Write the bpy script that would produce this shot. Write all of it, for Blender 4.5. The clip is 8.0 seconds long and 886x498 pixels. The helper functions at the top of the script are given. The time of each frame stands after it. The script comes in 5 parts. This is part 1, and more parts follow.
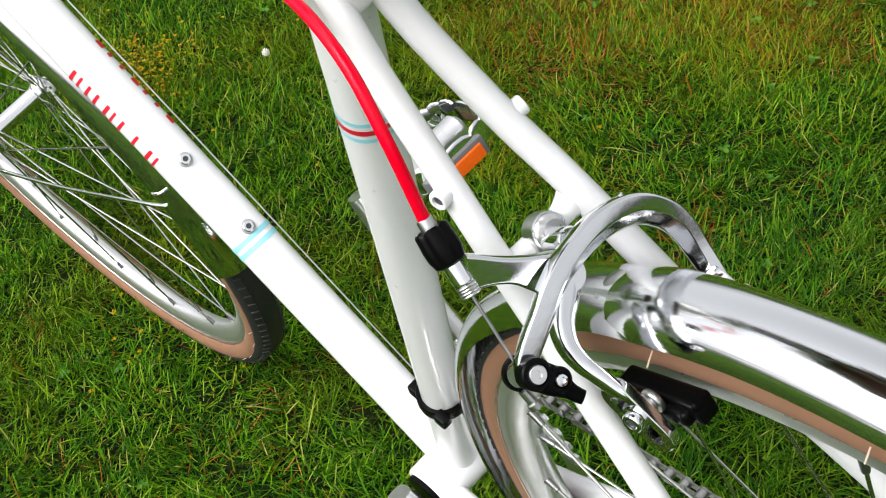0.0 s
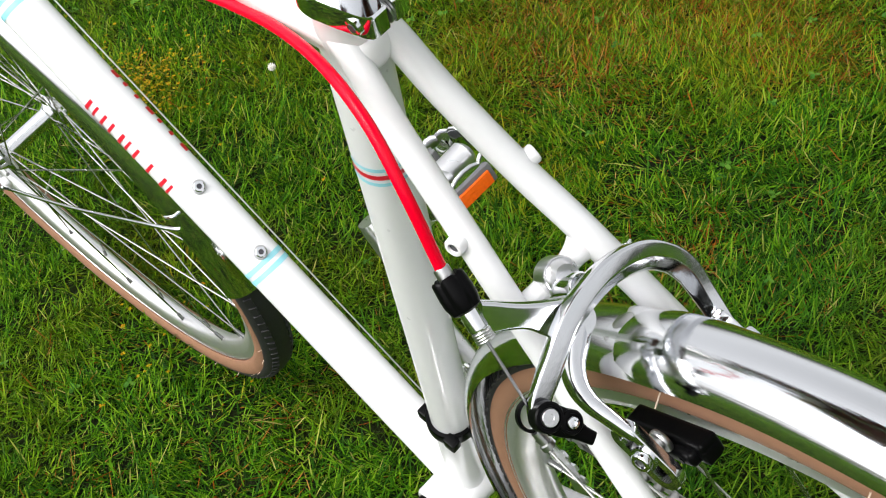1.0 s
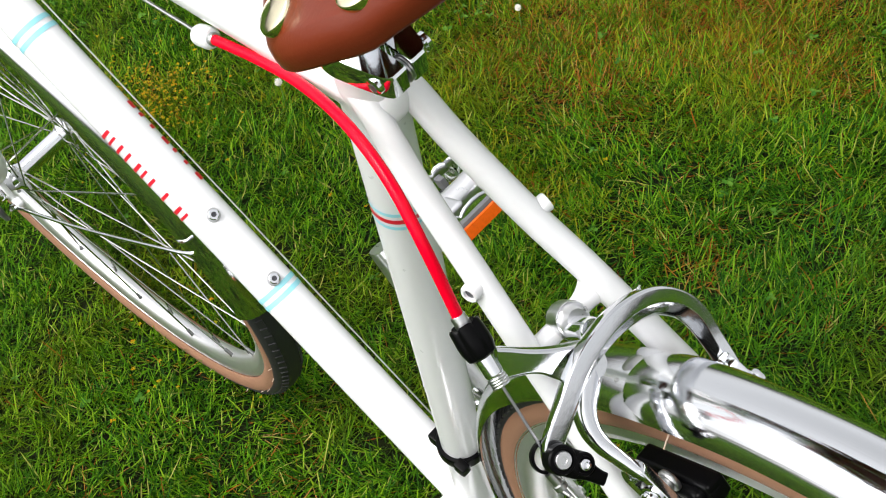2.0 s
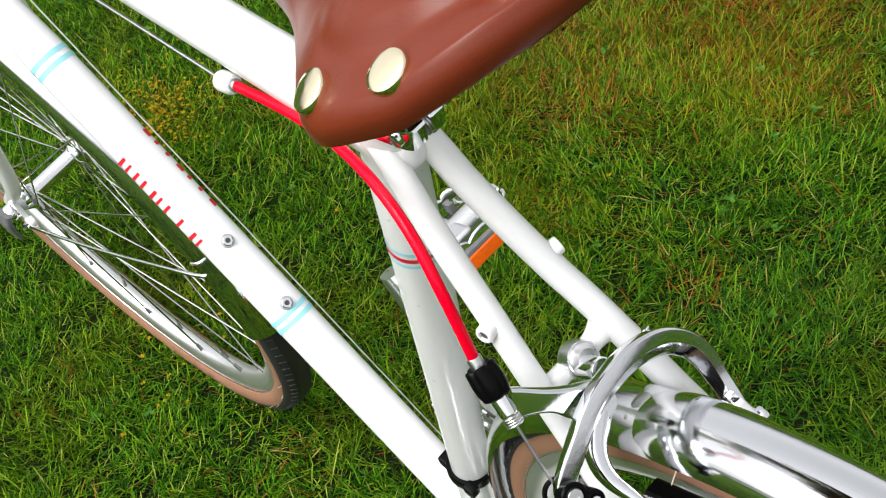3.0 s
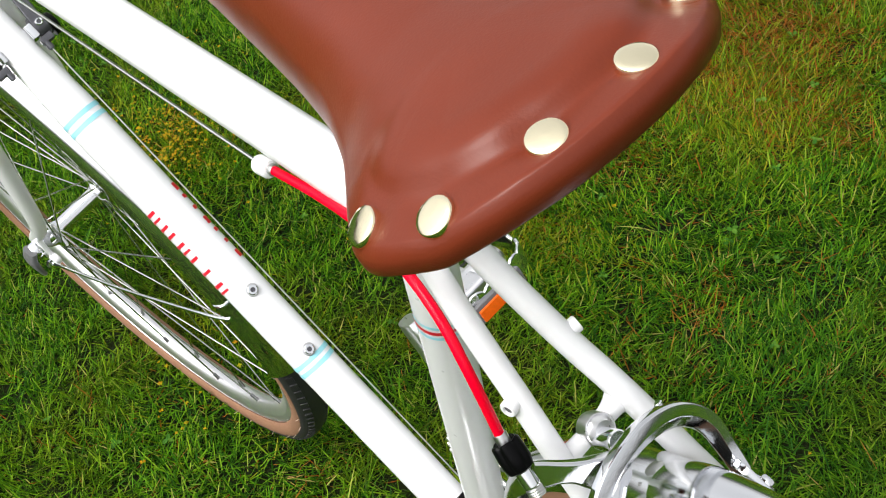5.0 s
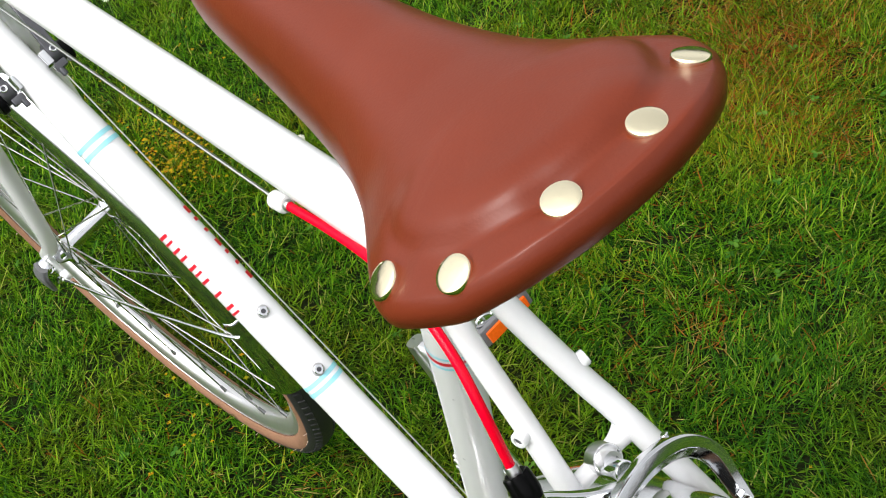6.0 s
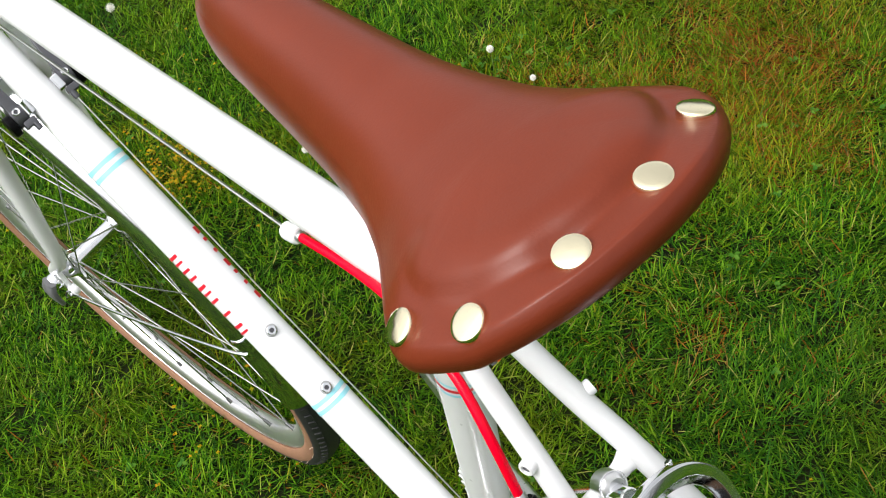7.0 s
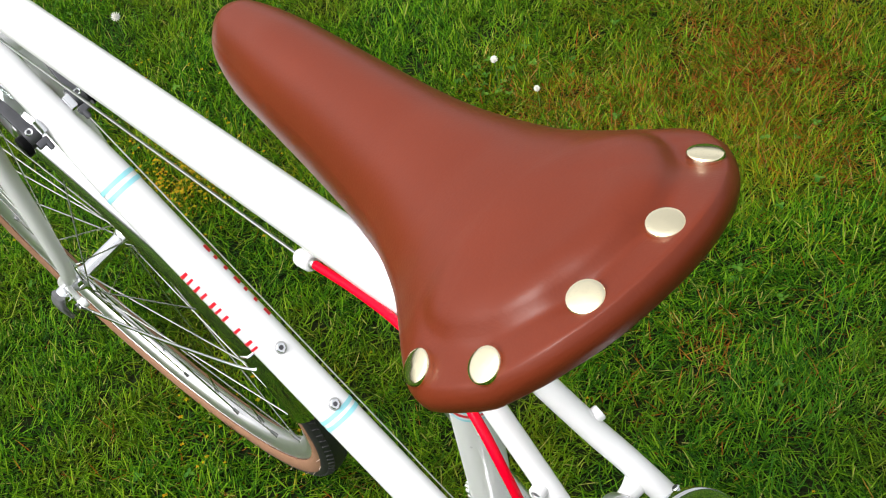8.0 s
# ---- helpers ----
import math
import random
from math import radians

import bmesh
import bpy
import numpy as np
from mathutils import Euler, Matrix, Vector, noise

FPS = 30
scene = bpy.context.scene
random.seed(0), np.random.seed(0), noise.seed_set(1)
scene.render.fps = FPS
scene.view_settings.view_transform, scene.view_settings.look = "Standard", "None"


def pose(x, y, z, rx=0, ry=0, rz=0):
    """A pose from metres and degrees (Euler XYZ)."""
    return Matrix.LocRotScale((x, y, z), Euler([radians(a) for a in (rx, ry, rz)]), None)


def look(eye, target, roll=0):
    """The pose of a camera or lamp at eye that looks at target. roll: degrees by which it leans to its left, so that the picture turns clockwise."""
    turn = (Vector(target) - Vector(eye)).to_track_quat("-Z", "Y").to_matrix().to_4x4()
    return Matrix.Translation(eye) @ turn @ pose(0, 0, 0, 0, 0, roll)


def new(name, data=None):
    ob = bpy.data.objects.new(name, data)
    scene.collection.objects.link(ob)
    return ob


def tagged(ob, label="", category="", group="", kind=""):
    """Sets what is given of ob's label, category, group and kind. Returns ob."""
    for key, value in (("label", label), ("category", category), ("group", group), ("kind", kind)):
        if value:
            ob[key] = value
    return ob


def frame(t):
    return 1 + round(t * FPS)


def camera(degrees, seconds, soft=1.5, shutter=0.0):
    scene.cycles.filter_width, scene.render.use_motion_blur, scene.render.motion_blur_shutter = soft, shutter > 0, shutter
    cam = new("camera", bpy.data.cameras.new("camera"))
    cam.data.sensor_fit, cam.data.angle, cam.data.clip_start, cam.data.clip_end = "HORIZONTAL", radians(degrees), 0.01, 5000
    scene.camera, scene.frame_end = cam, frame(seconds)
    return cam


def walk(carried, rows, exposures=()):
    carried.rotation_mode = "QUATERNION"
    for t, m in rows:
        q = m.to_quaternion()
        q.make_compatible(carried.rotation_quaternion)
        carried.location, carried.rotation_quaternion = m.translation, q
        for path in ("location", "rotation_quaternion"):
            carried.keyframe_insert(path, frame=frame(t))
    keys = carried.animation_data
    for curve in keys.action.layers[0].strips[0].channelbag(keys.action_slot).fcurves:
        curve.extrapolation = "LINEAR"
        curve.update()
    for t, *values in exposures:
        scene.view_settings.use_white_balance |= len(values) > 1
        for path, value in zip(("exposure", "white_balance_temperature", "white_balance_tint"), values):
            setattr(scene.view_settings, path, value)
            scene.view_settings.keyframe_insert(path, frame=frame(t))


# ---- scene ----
# ---- camera ----
cam = camera(36.77, 8.0, soft=1.1)
PATH = [  # seconds, place, turn
    (0.0, 0.5662, -0.3622, 1.0130, 48.357, 11.845, 47.581),
    (0.5, 0.5669, -0.3633, 1.0270, 48.345, 11.856, 47.581),
    (1.0, 0.5672, -0.3639, 1.0403, 48.328, 11.864, 47.561),
    (1.5, 0.5678, -0.3648, 1.0553, 48.311, 11.889, 47.557),
    (3.0, 0.5699, -0.3687, 1.0981, 48.303, 11.909, 47.533),
    (3.5, 0.5718, -0.3707, 1.1146, 48.299, 11.925, 47.537),
    (4.0, 0.5723, -0.3715, 1.1274, 48.300, 11.945, 47.521),
    (4.5, 0.5734, -0.3725, 1.1417, 48.300, 11.953, 47.501),
    (6.0, 0.5750, -0.3751, 1.1818, 48.264, 11.972, 47.452),
    (6.5, 0.5754, -0.3756, 1.1938, 48.258, 11.979, 47.432),
    (7.0, 0.5758, -0.3757, 1.2050, 48.243, 11.984, 47.429),
    (7.5, 0.5757, -0.3765, 1.2158, 48.250, 11.987, 47.450),
    (8.0, 0.5742, -0.3763, 1.2249, 48.251, 11.986, 47.467),
]
walk(cam, [(t, pose(x, y, z, rx, ry, rz)) for t, x, y, z, rx, ry, rz in PATH])

# ---- light: bright overcast sky ----
SUN_EL, SUN_AZ = radians(57), radians(182)
world = bpy.data.worlds.new("overcast")
scene.world = world
world.use_nodes = True
wn, wl = world.node_tree.nodes, world.node_tree.links
wn.clear()
sky = wn.new("ShaderNodeTexSky")
sky.sky_type, sky.sun_disc = "NISHITA", False
sky.sun_elevation, sky.sun_rotation = SUN_EL, SUN_AZ
sky.air_density, sky.dust_density, sky.ozone_density = 1.0, 6.0, 1.0
hsv = wn.new("ShaderNodeHueSaturation")
hsv.inputs["Saturation"].default_value = 0.10
bg = wn.new("ShaderNodeBackground")
wo = wn.new("ShaderNodeOutputWorld")
wl.new(sky.outputs[0], hsv.inputs["Color"])
up = wn.new("ShaderNodeSeparateXYZ")
wl.new(wn.new("ShaderNodeTexCoord").outputs["Generated"], up.inputs[0])
veil = wn.new("ShaderNodeMapRange")  # an overcast sky is darker towards the horizon
veil.inputs["To Min"].default_value, veil.inputs["To Max"].default_value = 0.275, 0.325
wl.new(up.outputs["Z"], veil.inputs["Value"])
wl.new(veil.outputs[0], bg.inputs["Strength"])
wl.new(hsv.outputs[0], bg.inputs["Color"])
wl.new(bg.outputs[0], wo.inputs["Surface"])
sun = new("sun", bpy.data.lights.new("sun", "SUN"))
sun.data.energy, sun.data.angle, sun.data.color = 0.6, radians(40), (1.0, 0.97, 0.93)
sun.matrix_world = look((0, 0, 10), Vector((0, 0, 10)) - Vector((math.cos(SUN_EL) * math.sin(SUN_AZ), math.cos(SUN_EL) * math.cos(SUN_AZ), math.sin(SUN_EL))))
scene.view_settings.exposure = 0.0


# ---- materials ----
def mat(name, color, rough=0.5, metal=0.0, coat=0.0, noise_scale=0.0, vary=0.0, bump=0.0, bump_scale=0.0, rough_vary=0.0, spec=0.5):
    """A principled surface with colour variation at one scale and fine relief at another."""
    m = bpy.data.materials.new(name)
    m.use_nodes = True
    nt = m.node_tree
    b = nt.nodes["Principled BSDF"]
    b.inputs["Base Color"].default_value = (*color, 1)
    b.inputs["Roughness"].default_value = rough
    b.inputs["Metallic"].default_value = metal
    b.inputs["Coat Weight"].default_value = coat
    b.inputs["Specular IOR Level"].default_value = spec
    b.inputs["Coat Roughness"].default_value = 0.08
    tc = nt.nodes.new("ShaderNodeTexCoord")
    if vary > 0:
        n1 = nt.nodes.new("ShaderNodeTexNoise")
        n1.inputs["Scale"].default_value, n1.inputs["Detail"].default_value = noise_scale, 5
        nt.links.new(tc.outputs["Object"], n1.inputs["Vector"])
        mx = nt.nodes.new("ShaderNodeMix")
        mx.data_type = "RGBA"
        mx.inputs[6].default_value = (*[c * (1 - vary) for c in color], 1)
        mx.inputs[7].default_value = (*[min(1, c * (1 + vary)) for c in color], 1)
        nt.links.new(n1.outputs["Fac"], mx.inputs["Factor"])
        nt.links.new(mx.outputs[2], b.inputs["Base Color"])
    if rough_vary > 0:
        n3 = nt.nodes.new("ShaderNodeTexNoise")
        n3.inputs["Scale"].default_value, n3.inputs["Detail"].default_value = noise_scale * 3 + 20, 6
        nt.links.new(tc.outputs["Object"], n3.inputs["Vector"])
        mr = nt.nodes.new("ShaderNodeMapRange")
        mr.inputs["To Min"].default_value, mr.inputs["To Max"].default_value = max(0, rough - rough_vary), rough + rough_vary
        nt.links.new(n3.outputs["Fac"], mr.inputs["Value"])
        nt.links.new(mr.outputs[0], b.inputs["Roughness"])
    if bump > 0:
        n2 = nt.nodes.new("ShaderNodeTexNoise")
        n2.inputs["Scale"].default_value, n2.inputs["Detail"].default_value = bump_scale, 4
        nt.links.new(tc.outputs["Object"], n2.inputs["Vector"])
        bp = nt.nodes.new("ShaderNodeBump")
        bp.inputs["Strength"].default_value, bp.inputs["Distance"].default_value = bump, 0.001
        nt.links.new(n2.outputs["Fac"], bp.inputs["Height"])
        nt.links.new(bp.outputs[0], b.inputs["Normal"])
    return m


def brushed(name, color, rough):
    """Rolled bright metal: fine polishing lines along the strip and soft dull streaks."""
    m = mat(name, color, rough, metal=1.0, noise_scale=30, vary=0.03)
    nt = m.node_tree
    b = nt.nodes["Principled BSDF"]
    uv = nt.nodes.new("ShaderNodeUVMap")
    uv.uv_map = "along"
    for scale, low, high, sock in (((4.0, 160.0, 1.0), rough - 0.045, rough + 0.07, "Roughness"), ((9.0, 700.0, 1.0), 0, 0, "Normal")):
        mp = nt.nodes.new("ShaderNodeMapping")
        mp.inputs["Scale"].default_value = scale
        nz = nt.nodes.new("ShaderNodeTexNoise")
        nz.inputs["Scale"].default_value, nz.inputs["Detail"].default_value = 1.0, 5
        nt.links.new(uv.outputs[0], mp.inputs["Vector"])
        nt.links.new(mp.outputs[0], nz.inputs["Vector"])
        if sock == "Roughness":
            q = nt.nodes.new("ShaderNodeMapRange")
            q.inputs["From Min"].default_value, q.inputs["From Max"].default_value = 0.3, 0.75
            q.inputs["To Min"].default_value, q.inputs["To Max"].default_value = low, high
            nt.links.new(nz.outputs["Fac"], q.inputs["Value"])
        else:
            q = nt.nodes.new("ShaderNodeBump")
            q.inputs["Strength"].default_value, q.inputs["Distance"].default_value = 0.10, 0.0006
            nt.links.new(nz.outputs["Fac"], q.inputs["Height"])
        nt.links.new(q.outputs[0], b.inputs[sock])
    return m


WHITE = mat("white_paint", (0.80, 0.80, 0.81), 0.28, coat=0.5, noise_scale=25, vary=0.015, bump=0.004, bump_scale=60, rough_vary=0.015)
CHROME = mat("polished_alloy", (0.80, 0.81, 0.83), 0.055, metal=1.0, noise_scale=40, vary=0.03, bump=0.02, bump_scale=150, rough_vary=0.025)
FENDER = brushed("polished_fender_metal", (0.77, 0.78, 0.80), 0.072)
FORGED = mat("polished_forged_alloy", (0.70, 0.71, 0.73), 0.12, metal=1.0, noise_scale=50, vary=0.06, bump=0.06, bump_scale=260, rough_vary=0.05)
ALLOY = mat("satin_alloy", (0.78, 0.78, 0.79), 0.30, metal=1.0, noise_scale=60, vary=0.06, bump=0.05, bump_scale=500, rough_vary=0.08)
STEEL = mat("dull_steel", (0.50, 0.50, 0.50), 0.32, metal=1.0, noise_scale=200, vary=0.15, bump=0.05, bump_scale=900)
CHAIN = mat("oiled_chain_steel", (0.30, 0.30, 0.29), 0.30, metal=1.0, noise_scale=200, vary=0.3, bump=0.05, bump_scale=900)
WIRE = mat("dark_wire", (0.22, 0.22, 0.23), 0.35, metal=1.0, noise_scale=300, vary=0.2)
SPOKE = mat("stainless_spoke", (0.50, 0.50, 0.48), 0.20, metal=1.0, noise_scale=80, vary=0.08)
DARK = mat("dark_steel", (0.10, 0.10, 0.11), 0.38, metal=0.7, noise_scale=90, vary=0.3, bump=0.1, bump_scale=400)
BLACK = mat("black_plastic", (0.0018, 0.0018, 0.002), 0.30, noise_scale=90, vary=0.3, bump=0.06, bump_scale=500, spec=0.07)
RUBBER = mat("black_rubber", (0.018, 0.018, 0.019), 0.62, noise_scale=120, vary=0.35, bump=0.2, bump_scale=700)
TAN = mat("tan_sidewall", (0.245, 0.125, 0.072), 0.66, noise_scale=45, vary=0.16, bump=0.15, bump_scale=900)
LEATHER = mat("brown_leather", (0.128, 0.0210, 0.0078), 0.33, noise_scale=18, vary=0.18, bump=0.10, bump_scale=900, rough_vary=0.04, spec=0.24)
BRASS = mat("polished_brass", (0.97, 0.86, 0.60), 0.09, metal=1.0, noise_scale=60, vary=0.06, bump=0.05, bump_scale=250)
REDHOUSE = mat("red_cable_housing", (0.74, 0.0, 0.018), 0.22, noise_scale=40, vary=0.04, bump=0.02, bump_scale=400, spec=0.16)
REDPAINT = mat("red_paint", (0.62, 0.012, 0.03), 0.35, noise_scale=40, vary=0.05)
BLUEPAINT = mat("light_blue_paint", (0.30, 0.66, 0.74), 0.35, noise_scale=40, vary=0.04)
ORANGE = mat("orange_reflector_plastic", (0.75, 0.11, 0.004), 0.28, noise_scale=400, vary=0.2, bump=0.5, bump_scale=350)
GREYPLASTIC = mat("grey_plastic", (0.12, 0.12, 0.125), 0.42, noise_scale=90, vary=0.2, bump=0.1, bump_scale=500)
RIM = mat("brushed_rim_alloy", (0.80, 0.80, 0.81), 0.40, metal=1.0, noise_scale=60, vary=0.05, bump=0.05, bump_scale=500, rough_vary=0.06)
NIPPLE = mat("steel_nipple", (0.26, 0.26, 0.26), 0.34, metal=1.0, noise_scale=100, vary=0.1)


# ---- mesh helpers ----
def V(*a):
    return Vector(a)


def spline(rows, n):
    """Catmull-Rom through rows of numbers, n steps a span."""
    rows = [np.array(r, float) for r in rows]
    p = [2 * rows[0] - rows[1], *rows, 2 * rows[-1] - rows[-2]]
    out = []
    for i in range(1, len(p) - 2):
        for j in range(n):
            s = j / n
            a, b, c, d = p[i - 1], p[i], p[i + 1], p[i + 2]
            out.append(0.5 * (2 * b + (c - a) * s + (2 * a - 5 * b + 4 * c - d) * s * s + (3 * b - a - 3 * c + d) * s ** 3))
    return out + [rows[-1]]


def sweep(bm, rows, ref, seg=16, square=1.0, caps=True, turn=0.0):
    """A skin along rows (x, y, z, half width along ref, half width across). square < 1 makes the section boxier."""
    ref, rings = Vector(ref).normalized(), []
    pts = [Vector(r[:3]) for r in rows]
    for i, r in enumerate(rows):
        t = (pts[min(i + 1, len(pts) - 1)] - pts[max(i - 1, 0)]).normalized()
        a = (ref - t * ref.dot(t)).normalized()
        b = t.cross(a)
        ring = []
        for j in range(seg):
            w = 2 * math.pi * j / seg + turn
            c, s = math.cos(w), math.sin(w)
            c, s = math.copysign(abs(c) ** square, c), math.copysign(abs(s) ** square, s)
            ring.append(bm.verts.new(pts[i] + a * (r[3] * c) + b * (r[4] * s)))
        rings.append(ring)
    for p, q in zip(rings, rings[1:]):
        for j in range(seg):
            bm.faces.new((p[j], p[(j + 1) % seg], q[(j + 1) % seg], q[j]))
    if caps:
        for ring, s in ((rings[0], -1), (rings[-1], 1)):
            inner = [bm.verts.new(v.co.lerp(sum((w.co for w in ring), Vector()) / seg, 0.12)) for v in ring]
            for j in range(seg):
                bm.faces.new((ring[j], ring[(j + 1) % seg], inner[(j + 1) % seg], inner[j]))
            bm.faces.new(inner)
    return bm


def bar(bm, rows, ref, c=0.0012):
    """Like sweep, with a flat-sided section whose corners are rounded by c."""
    ref, rings = Vector(ref).normalized(), []
    pts = [Vector(r[:3]) for r in rows]
    for i, r in enumerate(rows):
        t = (pts[min(i + 1, len(pts) - 1)] - pts[max(i - 1, 0)]).normalized()
        a = (ref - t * ref.dot(t)).normalized()
        b = t.cross(a)
        k = min(c, r[3] * 0.7, r[4] * 0.7)
        ring = []
        for q, (sa, sb) in enumerate(((1, 1), (-1, 1), (-1, -1), (1, -1))):
            for j in range(4):
                w = math.pi / 2 * (q + j / 3)
                ring.append(bm.verts.new(pts[i] + a * (sa * (r[3] - k) + k * math.cos(w)) + b * (sb * (r[4] - k) + k * math.sin(w))))
        rings.append(ring)
    n = len(rings[0])
    for p, q in zip(rings, rings[1:]):
        for j in range(n):
            bm.faces.new((p[j], p[(j + 1) % n], q[(j + 1) % n], q[j]))
    bm.faces.new(rings[0][::-1]), bm.faces.new(rings[-1])
    return bm


def rod(bm, pts, r, seg=14, ref=(0.13, 0.97, 0.2), caps=True, r2=None):
    n = len(pts)
    return sweep(bm, [(*p, r + ((r2 if r2 else r) - r) * i / max(1, n - 1), r + ((r2 if r2 else r) - r) * i / max(1, n - 1)) for i, p in enumerate(pts)], ref, seg, 1.0, caps)


def lathe(bm, profile, centre, axis=(0, 1, 0), seg=64, closed=True, a0=0.0, a1=2 * math.pi):
    """Turns (radius, along) rows about an axis through centre, wholly or between two angles."""
    ax = Vector(axis).normalized()
    u = (Vector((1, 0, 0)) - ax * ax.x if abs(ax.x) < 0.9 else Vector((0, 1, 0)) - ax * ax.y).normalized()
    w = ax.cross(u)
    full = abs(a1 - a0 - 2 * math.pi) < 1e-6
    n, rings = seg if full else seg + 1, []
    for i in range(n):
        a = a0 + (a1 - a0) * i / seg
        d = u * math.cos(a) + w * math.sin(a)
        rings.append([bm.verts.new(Vector(centre) + d * r + ax * h) for r, h in profile])
    m = len(profile)
    for i in range(seg):
        p, q = rings[i], rings[(i + 1) % n]
        for j in range(m if closed else m - 1):
            bm.faces.new((p[j], q[j], q[(j + 1) % m], p[(j + 1) % m]))
    if closed and not full:
        bm.faces.new(rings[0]), bm.faces.new(rings[-1][::-1])
    return bm


def turned(bm, rows, start, axis, seg=24):
    """A solid turned part: (radius, along) rows from start along axis, closed at both ends."""
    rows = [(0.00005, rows[0][1]), *rows, (0.00005, rows[-1][1])]
    return lathe(bm, rows, start, axis, seg, closed=False)


def block(bm, centre, size, axes=None, bevel=0.002, segs=2):
    """A box with rounded edges; axes: three directions."""
    ax = [Vector(a).normalized() for a in (axes or ((1, 0, 0), (0, 1, 0), (0, 0, 1)))]
    vs = []
    for i in (-1, 1):
        for j in (-1, 1):
            for k in (-1, 1):
                vs.append(bm.verts.new(Vector(centre) + ax[0] * (i * size[0] / 2) + ax[1] * (j * size[1] / 2) + ax[2] * (k * size[2] / 2)))
    fs = [bm.faces.new([vs[i] for i in q]) for q in ((0, 1, 3, 2), (4, 6, 7, 5), (0, 4, 5, 1), (2, 3, 7, 6), (0, 2, 6, 4), (1, 5, 7, 3))]
    if bevel:
        bmesh.ops.bevel(bm, geom=list({e for f in fs for e in f.edges}), offset=bevel, segments=segs, affect="EDGES", profile=0.6)
    return bm


def link(name, bm, material, flat=False):
    bmesh.ops.recalc_face_normals(bm, faces=bm.faces)
    me = bpy.data.meshes.new(name)
    bm.to_mesh(me)
    bm.free()
    me.materials.append(material)
    if not flat:
        me.polygons.foreach_set("use_smooth", [True] * len(me.polygons))
        me.set_sharp_from_angle(angle=radians(38))
    ob = new(name, me)
    if not flat:
        wm = ob.modifiers.new("weighted_normals", "WEIGHTED_NORMAL")
        wm.keep_sharp = True
    return ob


def part(name, bm, material, parent, label="", flat=False):
    ob = link(name, bm, material, flat)
    ob.parent = parent
    if label:
        ob["label"] = label
    return ob


B = bmesh.new

# ---- the bicycle: x to its rear, y to its right, z up, leaning to its left ----
LEANING = 9.39
bicycle = tagged(new("bicycle"), "white city bicycle with chrome fenders, leaning on the lawn", "bicycle")
bicycle.matrix_world = pose(0, 0, 0, LEANING, 0, 0)

BB = V(0, 0, 0.2595)
REAR, FRONT = V(0.4202, 0.0036, 0.3315), V(-0.6186, 0, 0.3426)
DT_A, ST_A = radians(49.5), radians(72.15)
DT = V(-math.cos(DT_A), 0, math.sin(DT_A))   # up the down tube
DTN = V(math.sin(DT_A), 0, math.cos(DT_A))   # square to it, upwards
ST = V(math.cos(ST_A), 0, math.sin(ST_A))
HEAD_A = radians(72)
HD = V(math.cos(HEAD_A), 0, math.sin(HEAD_A))
HEAD0 = V(-0.6196, 0, 0.3456) + V(math.sin(HEAD_A), 0, -math.cos(HEAD_A)) * 0.045
DT_R, ST_R, TT_R = 0.0165, 0.0143, 0.0145
DT_LEN = 0.675
LUG = BB + ST * 0.546
TT_HEAD = HEAD0 + HD * 0.540


def band(v0, v1, base, along, across, r, bow=0.0, a0=0.0, a1=2 * math.pi, seg=40):
    """A thin painted sleeve round a tube between v0 and v1 along it."""
    bm = B()
    lathe(bm, [(r + 0.0003, v0), (r + 0.0003, v1)], base, along, seg, closed=False, a0=a0, a1=a1)
    return bm


# down tube with stripes, bottle bosses and lettering drawn as plain shapes
down_tube = part("down_tube", sweep(B(), [(*(BB + DT * v), r, r) for v, r in ((0, DT_R), (0.42, DT_R), (0.488, DT_R), (0.515, 0.0155), (0.545, 0.0140), (0.585, 0.0130), (DT_LEN, 0.0125))], (0.13, 0.97, 0.2), 48), WHITE, bicycle, "thick glossy white painted down tube")
for v in (0.2150, 0.2222):
    part("stripe", band(v, v + 0.004, BB, DT, DTN, DT_R), BLUEPAINT, down_tube, "light blue painted stripe")
for v in (0.472, 0.480):
    part("stripe", band(v, v + 0.004, BB, DT, DTN, DT_R), BLUEPAINT, down_tube, "light blue painted stripe")
for v in (0.2312, 0.2952):
    boss = part("bottle_boss", turned(B(), [(0.0055, -0.004), (0.0055, 0.0006), (0.0048, 0.001)], BB + DT * v + DTN * DT_R, DTN, 20), STEEL, down_tube, "steel bottle cage boss")
    bm = lathe(B(), [(0.0042, 0.0008), (0.0042, 0.0032), (0.0036, 0.0038), (0.0020, 0.0038), (0.0018, 0.0012)], BB + DT * v + DTN * DT_R, DTN, 20, closed=True)
    part("bolt", bm, CHROME, boss, "hollow hex bolt head")
    part("bolt_socket", turned(B(), [(0.0020, 0.0), (0.0020, 0.0016)], BB + DT * v + DTN * DT_R, DTN, 6), DARK, boss, "dark hex socket")


def patch(v0, v1, t0, t1, r):
    """A curved plate on the down tube: along v, round it by angle t from the top, towards the left."""
    bm, n = B(), 8
    rows = []
    for i in range(n + 1):
        t = t0 + (t1 - t0) * i / n
        d = DTN * math.cos(t) - V(0, 1, 0) * math.sin(t)
        rows.append([bm.verts.new(BB + DT * v + d * r) for v in (v0, v1)])
    for a, b in zip(rows, rows[1:]):
        bm.faces.new((a[0], a[1], b[1], b[0]))
    return bm


